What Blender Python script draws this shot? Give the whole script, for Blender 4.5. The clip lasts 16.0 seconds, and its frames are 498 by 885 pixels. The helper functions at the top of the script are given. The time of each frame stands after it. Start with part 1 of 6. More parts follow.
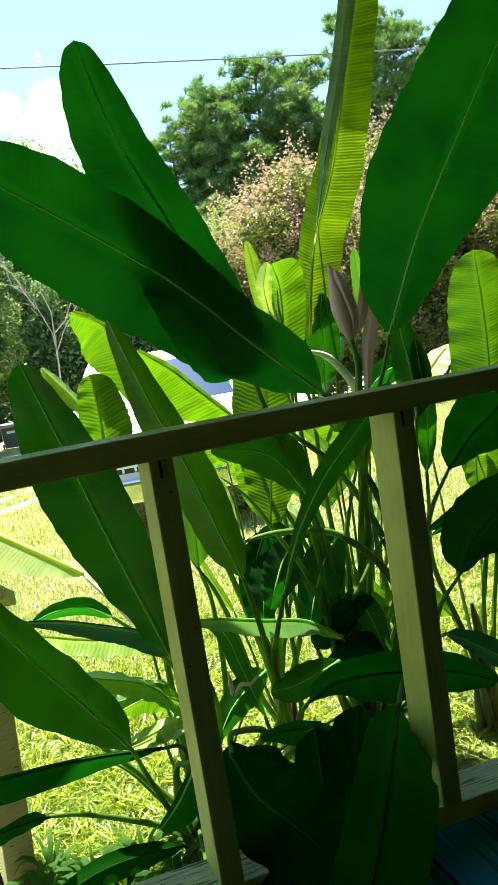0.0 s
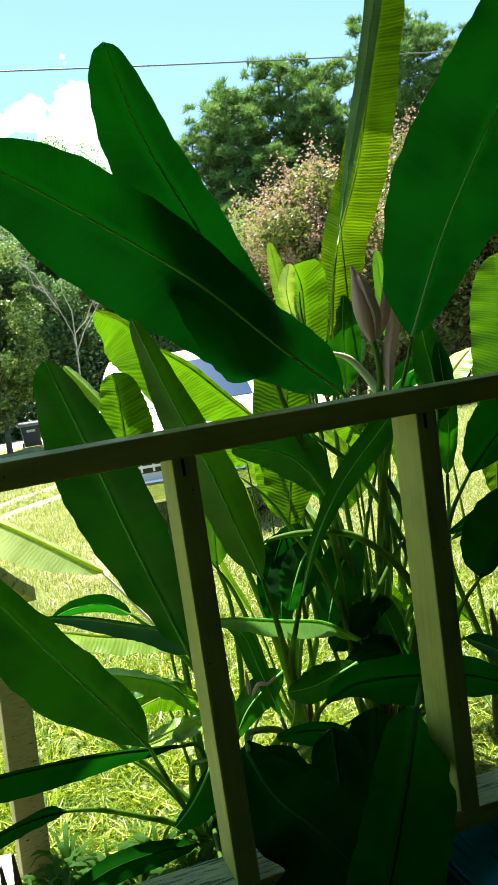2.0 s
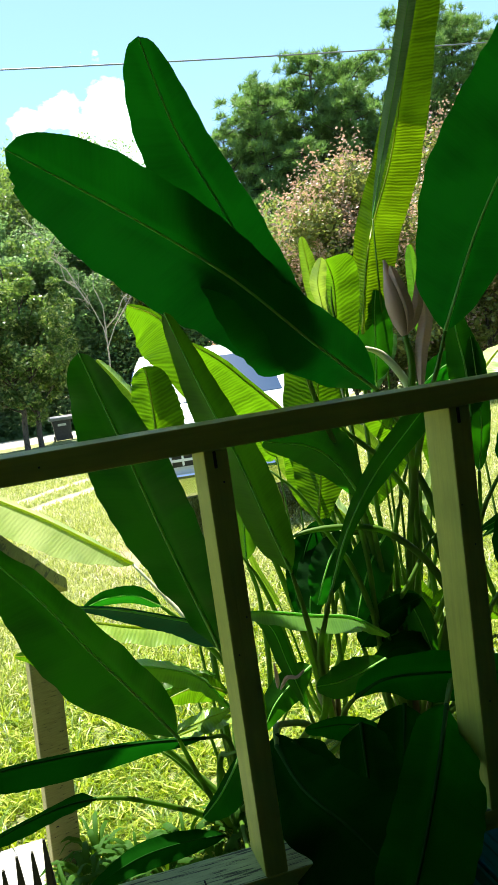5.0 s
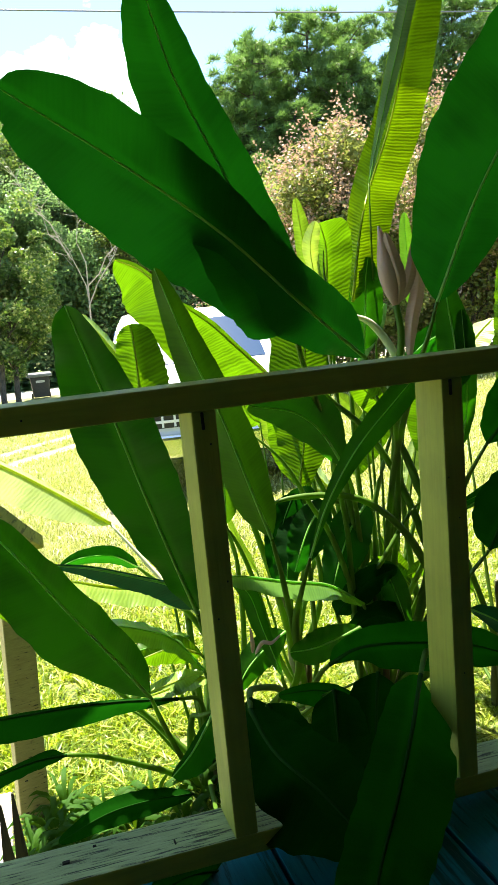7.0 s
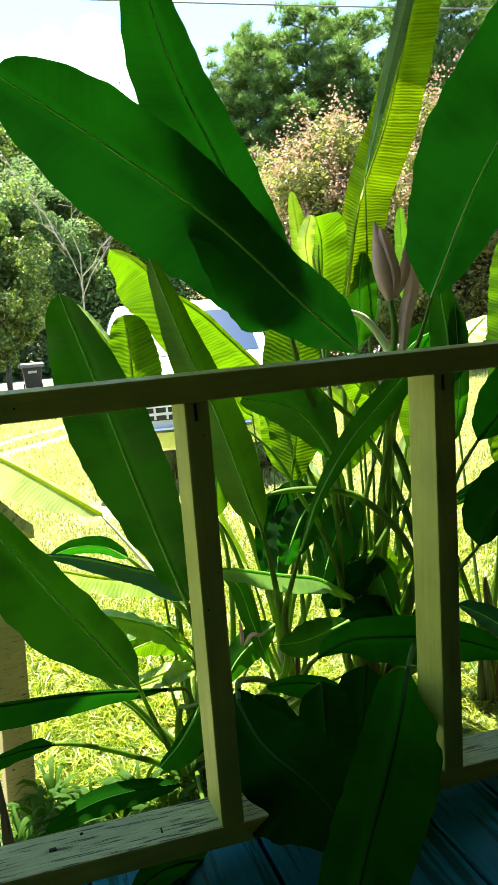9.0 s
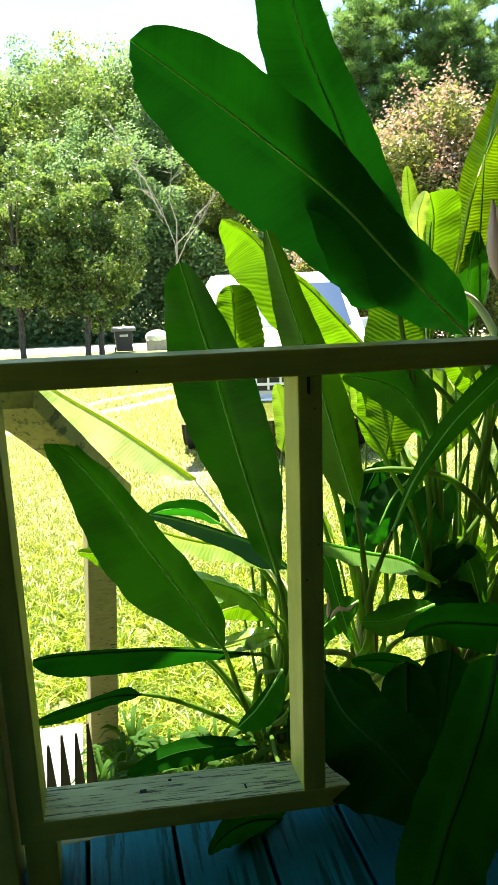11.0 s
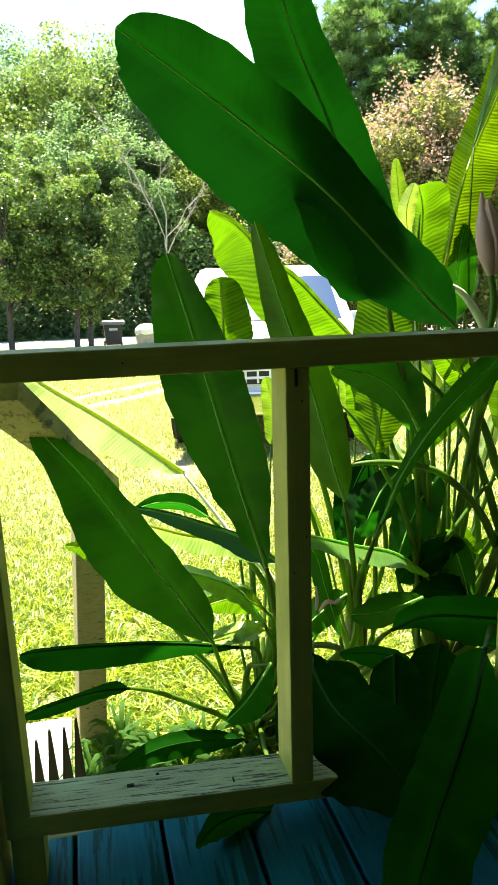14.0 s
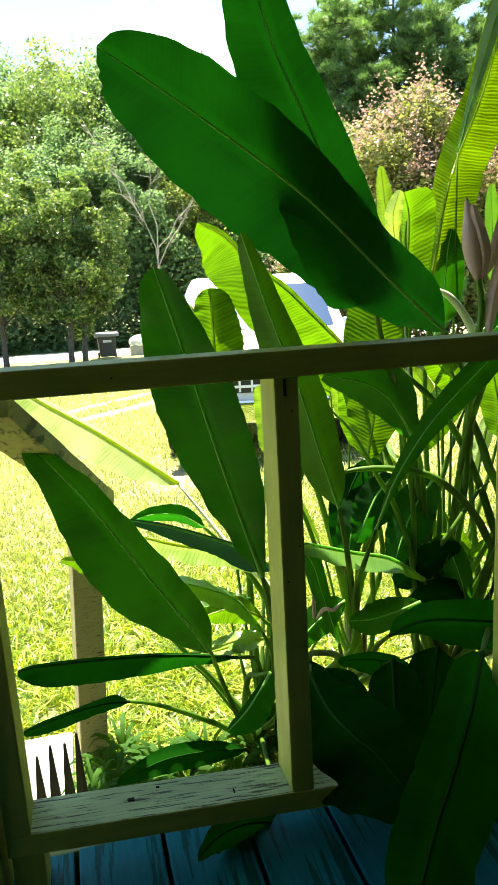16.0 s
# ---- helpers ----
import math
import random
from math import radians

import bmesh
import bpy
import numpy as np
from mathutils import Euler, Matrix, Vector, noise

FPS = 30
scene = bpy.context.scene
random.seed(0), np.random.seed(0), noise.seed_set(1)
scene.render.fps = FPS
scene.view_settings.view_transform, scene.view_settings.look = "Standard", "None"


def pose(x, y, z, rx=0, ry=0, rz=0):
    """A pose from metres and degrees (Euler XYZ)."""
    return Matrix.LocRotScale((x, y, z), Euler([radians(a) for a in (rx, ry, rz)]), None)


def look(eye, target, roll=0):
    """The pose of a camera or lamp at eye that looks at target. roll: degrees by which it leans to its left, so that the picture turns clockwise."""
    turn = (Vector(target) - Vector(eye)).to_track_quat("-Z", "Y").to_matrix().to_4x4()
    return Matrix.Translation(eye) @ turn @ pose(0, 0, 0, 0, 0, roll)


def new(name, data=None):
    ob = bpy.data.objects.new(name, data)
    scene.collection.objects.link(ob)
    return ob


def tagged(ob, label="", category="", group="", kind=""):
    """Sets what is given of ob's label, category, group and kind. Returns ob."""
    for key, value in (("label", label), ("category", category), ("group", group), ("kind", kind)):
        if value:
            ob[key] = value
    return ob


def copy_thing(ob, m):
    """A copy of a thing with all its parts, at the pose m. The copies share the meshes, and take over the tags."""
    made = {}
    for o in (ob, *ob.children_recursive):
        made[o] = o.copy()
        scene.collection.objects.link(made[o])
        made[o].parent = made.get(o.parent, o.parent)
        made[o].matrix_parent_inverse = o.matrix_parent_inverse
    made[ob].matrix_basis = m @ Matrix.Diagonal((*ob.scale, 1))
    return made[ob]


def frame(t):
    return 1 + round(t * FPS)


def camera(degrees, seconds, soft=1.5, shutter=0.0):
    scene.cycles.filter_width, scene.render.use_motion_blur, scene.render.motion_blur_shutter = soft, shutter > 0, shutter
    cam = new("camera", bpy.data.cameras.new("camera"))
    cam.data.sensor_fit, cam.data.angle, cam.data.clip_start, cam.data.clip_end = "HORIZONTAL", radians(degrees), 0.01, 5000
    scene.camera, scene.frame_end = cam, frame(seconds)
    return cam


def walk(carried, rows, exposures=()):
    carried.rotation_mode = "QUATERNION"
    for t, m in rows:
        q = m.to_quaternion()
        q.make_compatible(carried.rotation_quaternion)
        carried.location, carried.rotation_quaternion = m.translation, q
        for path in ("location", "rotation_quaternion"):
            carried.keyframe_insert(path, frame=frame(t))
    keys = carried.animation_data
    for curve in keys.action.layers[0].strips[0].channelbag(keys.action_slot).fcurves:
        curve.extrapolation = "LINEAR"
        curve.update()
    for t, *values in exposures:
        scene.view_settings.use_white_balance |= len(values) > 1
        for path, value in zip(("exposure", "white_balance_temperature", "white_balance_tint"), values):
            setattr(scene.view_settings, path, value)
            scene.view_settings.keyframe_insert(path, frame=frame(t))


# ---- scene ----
cam = camera(37.6, 16.0)
PATH = [
    (0, (-0.242, -1.131, 1.009), (0.448, 0.734, 0.797), -9.4),
    (0.5, (-0.246, -1.128, 1.006), (0.43, 0.742, 0.785), -9.0),
    (1, (-0.247, -1.134, 1.008), (0.414, 0.744, 0.814), -9.3),
    (1.5, (-0.253, -1.132, 1.007), (0.388, 0.753, 0.814), -8.4),
    (2, (-0.252, -1.133, 1.006), (0.395, 0.75, 0.807), -8.7),
    (2.5, (-0.251, -1.133, 1.006), (0.397, 0.749, 0.816), -8.9),
    (3, (-0.253, -1.131, 1.005), (0.386, 0.754, 0.816), -8.2),
    (3.5, (-0.255, -1.133, 1.005), (0.381, 0.754, 0.823), -7.8),
    (4, (-0.253, -1.133, 1.008), (0.358, 0.762, 0.816), -8.6),
    (4.2, (-0.254, -1.14, 1.007), (0.319, 0.767, 0.823), -9.3),
    (6.3, (-0.261, -1.116, 1.0), (0.349, 0.77, 0.734), -6.6),
    (6.5, (-0.262, -1.114, 1.0), (0.362, 0.766, 0.722), -6.6),
    (7, (-0.266, -1.106, 0.997), (0.346, 0.774, 0.699), -5.8),
    (7.5, (-0.268, -1.106, 0.995), (0.358, 0.769, 0.686), -5.1),
    (8, (-0.263, -1.111, 0.998), (0.365, 0.767, 0.716), -6.2),
    (8.2, (-0.264, -1.111, 0.996), (0.366, 0.767, 0.723), -6.0),
    (10.3, (-0.306, -1.105, 0.993), (0.212, 0.787, 0.6), -0.7),
    (10.5, (-0.317, -1.113, 0.995), (0.154, 0.796, 0.628), -0.0),
    (11, (-0.318, -1.113, 0.998), (0.095, 0.808, 0.624), -2.0),
    (11.5, (-0.32, -1.113, 0.996), (0.078, 0.808, 0.605), -2.0),
    (12, (-0.32, -1.109, 0.993), (0.081, 0.809, 0.595), -1.4),
    (12.5, (-0.317, -1.105, 0.992), (0.1, 0.808, 0.583), -1.5),
    (13, (-0.314, -1.104, 0.992), (0.118, 0.806, 0.585), -1.8),
    (13.5, (-0.314, -1.109, 0.994), (0.121, 0.804, 0.606), -1.7),
    (14, (-0.312, -1.107, 0.994), (0.126, 0.805, 0.603), -1.9),
    (14.5, (-0.307, -1.116, 0.999), (0.133, 0.802, 0.638), -3.0),
    (15, (-0.304, -1.117, 1.001), (0.137, 0.802, 0.65), -3.5),
    (15.5, (-0.302, -1.118, 1.002), (0.146, 0.8, 0.654), -3.8),
    (16, (-0.303, -1.114, 0.999), (0.145, 0.799, 0.629), -3.4),
]
walk(cam, [(t, look(eye, target, roll)) for t, eye, target, roll in PATH],
     [(0.0, 2.05, 6600, 14), (1.0, 1.95, 6500, 11), (1.5, 1.72, 6500, 11), (4.2, 1.72, 6500, 11), (6.3, 1.9, 6800, 15), (7.0, 2.15, 6900, 16), (10.5, 2.3, 6950, 18), (16.0, 2.3, 6950, 18)])

# ---- light: a high summer sun beyond the plants, and a clear sky with low clouds ----
SUN_EL, SUN_AZ = 72.0, -8.0          # degrees; azimuth 0 is straight ahead of the porch, negative to the left
world = bpy.data.worlds.new("sky")
scene.world = world
world.use_nodes = True
wn, wl = world.node_tree.nodes, world.node_tree.links
wn.clear()
sky = wn.new("ShaderNodeTexSky")
sky.sky_type, sky.sun_disc = "NISHITA", False
sky.sun_elevation, sky.sun_rotation = radians(SUN_EL), radians(SUN_AZ)
sky.air_density, sky.dust_density, sky.ozone_density = 1.0, 0.4, 0.6
coord = wn.new("ShaderNodeTexCoord")
cmap = wn.new("ShaderNodeMapping")
cmap.inputs["Scale"].default_value, cmap.inputs["Location"].default_value = (3.0, 3.0, 5.0), (0.19, 0.0, 1.3)
cloud = wn.new("ShaderNodeTexNoise")
cloud.inputs["Scale"].default_value, cloud.inputs["Detail"].default_value = 5.5, 7.0
puff = None
for centre, size in (([0.1559, 0.9402, 0.3029], 0.066), ([0.1089, 0.9335, 0.3418], 0.030), ([0.0684, 0.9442, 0.3222], 0.024)):      # three low cumulus clouds: where they stand and how wide they are
    gap, reach = wn.new("ShaderNodeVectorMath"), wn.new("ShaderNodeMapRange")
    gap.operation = "DISTANCE"
    gap.inputs[1].default_value = centre
    reach.inputs["From Min"].default_value, reach.inputs["From Max"].default_value = 0.0, size * 1.6
    reach.inputs["To Min"].default_value, reach.inputs["To Max"].default_value = 0.42, 0.0
    wl.new(coord.outputs["Generated"], gap.inputs[0])
    wl.new(gap.outputs["Value"], reach.inputs["Value"])
    if puff is None:
        puff = reach.outputs["Result"]
    else:
        most = wn.new("ShaderNodeMath")
        most.operation = "MAXIMUM"
        wl.new(puff, most.inputs[0])
        wl.new(reach.outputs["Result"], most.inputs[1])
        puff = most.outputs["Value"]
heap = wn.new("ShaderNodeMath")
heap.operation = "ADD"
wl.new(puff, heap.inputs[0])
cramp = wn.new("ShaderNodeValToRGB")
cramp.color_ramp.elements[0].position, cramp.color_ramp.elements[1].position = 0.66, 0.74
cmix = wn.new("ShaderNodeMixRGB")
cmix.inputs["Color2"].default_value = (9.0, 9.2, 9.4, 1)
wbg, wout = wn.new("ShaderNodeBackground"), wn.new("ShaderNodeOutputWorld")
wbg.inputs["Strength"].default_value = 0.092
wl.new(coord.outputs["Generated"], cmap.inputs["Vector"])
wl.new(cmap.outputs["Vector"], cloud.inputs["Vector"])
wl.new(cloud.outputs["Fac"], heap.inputs[1])
wl.new(heap.outputs["Value"], cramp.inputs["Fac"])
wl.new(cramp.outputs["Color"], cmix.inputs["Fac"])
wl.new(sky.outputs["Color"], cmix.inputs["Color1"])
tint = wn.new("ShaderNodeMixRGB")
tint.blend_type = "MULTIPLY"
tint.inputs["Fac"].default_value, tint.inputs["Color2"].default_value = 1.0, (0.82, 0.99, 1.03, 1)
wl.new(cmix.outputs["Color"], tint.inputs["Color1"])
wl.new(tint.outputs["Color"], wbg.inputs["Color"])
wl.new(wbg.outputs["Background"], wout.inputs["Surface"])
sun = new("sun", bpy.data.lights.new("sun", "SUN"))
sun.data.energy, sun.data.angle, sun.data.color = 5.0, radians(0.53), (1.0, 0.95, 0.86)
sd = Vector((math.sin(radians(SUN_AZ)) * math.cos(radians(SUN_EL)), math.cos(radians(SUN_AZ)) * math.cos(radians(SUN_EL)), math.sin(radians(SUN_EL))))
sun.matrix_world = look(sd * 60, (0, 0, 0))


# ---- materials ----
def nodes_of(name):
    m = bpy.data.materials.new(name)
    m.use_nodes = True
    nt = m.node_tree
    return m, nt.nodes, nt.links, nt.nodes["Principled BSDF"]


def ramp(n, stops):
    r = n.new("ShaderNodeValToRGB")
    e = r.color_ramp.elements
    while len(e) < len(stops):
        e.new(0.5)
    for i, (p, c) in enumerate(stops):
        e[i].position, e[i].color = p, (*c, 1)
    return r


def noise_of(n, l, vector, scale, detail=5.0, rough=0.6):
    t = n.new("ShaderNodeTexNoise")
    t.inputs["Scale"].default_value, t.inputs["Detail"].default_value, t.inputs["Roughness"].default_value = scale, detail, rough
    if vector:
        l.new(vector, t.inputs["Vector"])
    return t


def bump_to(n, l, height, bsdf, strength, distance=0.01):
    b = n.new("ShaderNodeBump")
    b.inputs["Strength"].default_value, b.inputs["Distance"].default_value = strength, distance
    l.new(height, b.inputs["Height"])
    l.new(b.outputs["Normal"], bsdf.inputs["Normal"])
    return b


def stretched(n, l, scale, kind="Object"):
    c, m = n.new("ShaderNodeTexCoord"), n.new("ShaderNodeMapping")
    m.inputs["Scale"].default_value = scale
    l.new(c.outputs[kind], m.inputs["Vector"])
    return m.outputs["Vector"]


def painted_wood(name, paint, bare, axis, crack=0.35, rough=0.55, peel=0.62, gloss=0.5, grain_size=26.0):
    """Old paint over lumber whose grain runs along the axis; cracks and peeled spots."""
    m, n, l, p = nodes_of(name)
    s = [grain_size] * 3
    s[axis] = 1.6
    v = stretched(n, l, s)
    grain = noise_of(n, l, v, 3.2, 7.0, 0.65)
    broad = noise_of(n, l, stretched(n, l, (1, 1, 1)), 7.0, 4.0)
    g = ramp(n, [(0.31 + 0.13 * crack, (0.03, 0.03, 0.03)), (0.35 + 0.14 * crack, (0.7, 0.7, 0.7)), (0.75, (1, 1, 1))])
    l.new(grain.outputs["Fac"], g.inputs["Fac"])
    tone = ramp(n, [(0.3, tuple(c * 0.72 for c in paint)), (0.7, paint)])
    l.new(broad.outputs["Fac"], tone.inputs["Fac"])
    mul = n.new("ShaderNodeMixRGB")
    mul.blend_type = "MULTIPLY"
    mul.inputs["Fac"].default_value = 0.9
    l.new(tone.outputs["Color"], mul.inputs["Color1"])
    l.new(g.outputs["Color"], mul.inputs["Color2"])
    spots = noise_of(n, l, stretched(n, l, tuple(0.12 * c for c in s)), 9.0, 6.0, 0.7)
    pr = ramp(n, [(peel, (0, 0, 0)), (peel + 0.04, (1, 1, 1))])
    l.new(spots.outputs["Fac"], pr.inputs["Fac"])
    mix = n.new("ShaderNodeMixRGB")
    l.new(pr.outputs["Color"], mix.inputs["Fac"])
    l.new(mul.outputs["Color"], mix.inputs["Color1"])
    mix.inputs["Color2"].default_value = (*bare, 1)
    l.new(mix.outputs["Color"], p.inputs["Base Color"])
    p.inputs["Roughness"].default_value, p.inputs["Specular IOR Level"].default_value = rough, gloss
    bump_to(n, l, g.outputs["Color"], p, 0.45, 0.003)
    return m


def plain(name, colour, rough=0.6, metal=0.0, vary=0.2, scale=12.0):
    m, n, l, p = nodes_of(name)
    t = noise_of(n, l, stretched(n, l, (1, 1, 1)), scale)
    r = ramp(n, [(0.3, tuple(c * (1 - vary) for c in colour)), (0.7, tuple(min(1, c * (1 + vary)) for c in colour))])
    l.new(t.outputs["Fac"], r.inputs["Fac"])
    l.new(r.outputs["Color"], p.inputs["Base Color"])
    p.inputs["Roughness"].default_value, p.inputs["Metallic"].default_value = rough, metal
    return m


def blade_material(name, dark, light, through_colour, share, rough=0.38, veins=1.0, gloss=0.5):
    """Banana leaf: fine cross veins, waxy gloss, light that comes through the blade."""
    m, n, l, p = nodes_of(name)
    uv = n.new("ShaderNodeUVMap")
    uv.uv_map = "blade"
    w = n.new("ShaderNodeTexWave")
    w.wave_type, w.bands_direction = "BANDS", "X"
    w.inputs["Scale"].default_value, w.inputs["Distortion"].default_value = 30.0, 3.4
    w.inputs["Detail"].default_value, w.inputs["Detail Scale"].default_value = 3.0, 1.3
    l.new(uv.outputs["UV"], w.inputs["Vector"])
    st = n.new("ShaderNodeMapping")
    st.inputs["Scale"].default_value = (48.0, 4.0, 1.0)
    l.new(uv.outputs["UV"], st.inputs["Vector"])
    fine = noise_of(n, l, st.outputs["Vector"], 1.0, 4.0)
    broad = noise_of(n, l, uv.outputs["UV"], 4.5, 1.5)
    add = n.new("ShaderNodeMath")
    add.operation = "MULTIPLY_ADD"
    add.inputs[1].default_value = 0.20 * veins
    l.new(w.outputs["Fac"], add.inputs[0])
    share_fine = min(1.0, 0.12 + 0.9 * veins)
    soft = n.new("ShaderNodeMath")
    soft.operation = "MULTIPLY_ADD"
    soft.inputs[1].default_value, soft.inputs[2].default_value = share_fine, 0.5 * (1 - share_fine)
    l.new(fine.outputs["Fac"], soft.inputs[0])
    l.new(soft.outputs["Value"], add.inputs[2])
    sub = n.new("ShaderNodeMath")
    sub.operation = "MULTIPLY_ADD"
    sub.inputs[1].default_value = 1.0
    l.new(broad.outputs["Fac"], sub.inputs[0])
    l.new(add.outputs["Value"], sub.inputs[2])
    sep, ab, near = n.new("ShaderNodeSeparateXYZ"), n.new("ShaderNodeMath"), n.new("ShaderNodeMapRange")
    ab.operation = "ABSOLUTE"
    near.interpolation_type = "SMOOTHSTEP"
    near.inputs["From Min"].default_value, near.inputs["From Max"].default_value = 0.002, 0.026
    near.inputs["To Min"].default_value, near.inputs["To Max"].default_value = 0.28, 0.0
    l.new(uv.outputs["UV"], sep.inputs["Vector"])
    l.new(sep.outputs["Y"], ab.inputs[0])
    l.new(ab.outputs["Value"], near.inputs["Value"])
    both = n.new("ShaderNodeMath")
    both.operation = "ADD"
    l.new(sub.outputs["Value"], both.inputs[0])
    l.new(near.outputs["Result"], both.inputs[1])
    less = n.new("ShaderNodeMath")
    less.operation = "SUBTRACT"
    less.inputs[1].default_value = 0.47
    l.new(both.outputs["Value"], less.inputs[0])
    sub = less
    r = ramp(n, [(0.32 + 0.08 * veins, dark), (0.72 + 0.2 * veins, light)])
    l.new(sub.outputs["Value"], r.inputs["Fac"])
    l.new(r.outputs["Color"], p.inputs["Base Color"])
    p.inputs["Roughness"].default_value = rough
    p.inputs["Specular IOR Level"].default_value = gloss
    t = n.new("ShaderNodeBsdfTranslucent")
    tr = ramp(n, [(0.34 + 0.08 * veins, tuple(c * max(0.3, 0.55 - 0.15 * veins) for c in through_colour)), (0.64 + 0.2 * veins, through_colour)])
    l.new(sub.outputs["Value"], tr.inputs["Fac"])
    l.new(tr.outputs["Color"], t.inputs["Color"])
    mix = n.new("ShaderNodeMixShader")
    mix.inputs["Fac"].default_value = share
    l.new(p.outputs["BSDF"], mix.inputs[1])
    l.new(t.outputs["BSDF"], mix.inputs[2])
    l.new(mix.outputs["Shader"], n["Material Output"].inputs["Surface"])
    b = bump_to(n, l, w.outputs["Fac"], p, min(1.0, 0.2 * veins), 0.004)
    l.new(b.outputs["Normal"], t.inputs["Normal"])
    return m


def foliage(name, colours, through_colour, share=0.35, rough=0.5, patches=0.0, gloss=0.5):
    """Small leaves: each one its own tone."""
    m, n, l, p = nodes_of(name)
    g = n.new("ShaderNodeNewGeometry")
    r = ramp(n, [(i / (len(colours) - 1), c) for i, c in enumerate(colours)])
    l.new(g.outputs["Random Per Island"], r.inputs["Fac"])
    if patches:
        big = noise_of(n, l, stretched(n, l, (1, 1, 1)), 1.1, 4.0)
        tone = ramp(n, [(0.38, (1 - patches, 1 - 0.6 * patches, 1 - patches)), (0.62, (1, 1, 1))])
        mul = n.new("ShaderNodeMixRGB")
        mul.blend_type = "MULTIPLY"
        mul.inputs["Fac"].default_value = 1.0
        l.new(big.outputs["Fac"], tone.inputs["Fac"])
        l.new(r.outputs["Color"], mul.inputs["Color1"])
        l.new(tone.outputs["Color"], mul.inputs["Color2"])
        l.new(mul.outputs["Color"], p.inputs["Base Color"])
    else:
        l.new(r.outputs["Color"], p.inputs["Base Color"])
    p.inputs["Roughness"].default_value, p.inputs["Specular IOR Level"].default_value = rough, gloss
    t = n.new("ShaderNodeBsdfTranslucent")
    t.inputs["Color"].default_value = (*through_colour, 1)
    mix = n.new("ShaderNodeMixShader")
    mix.inputs["Fac"].default_value = share
    l.new(p.outputs["BSDF"], mix.inputs[1])
    l.new(t.outputs["BSDF"], mix.inputs[2])
    l.new(mix.outputs["Shader"], n["Material Output"].inputs["Surface"])
    return m


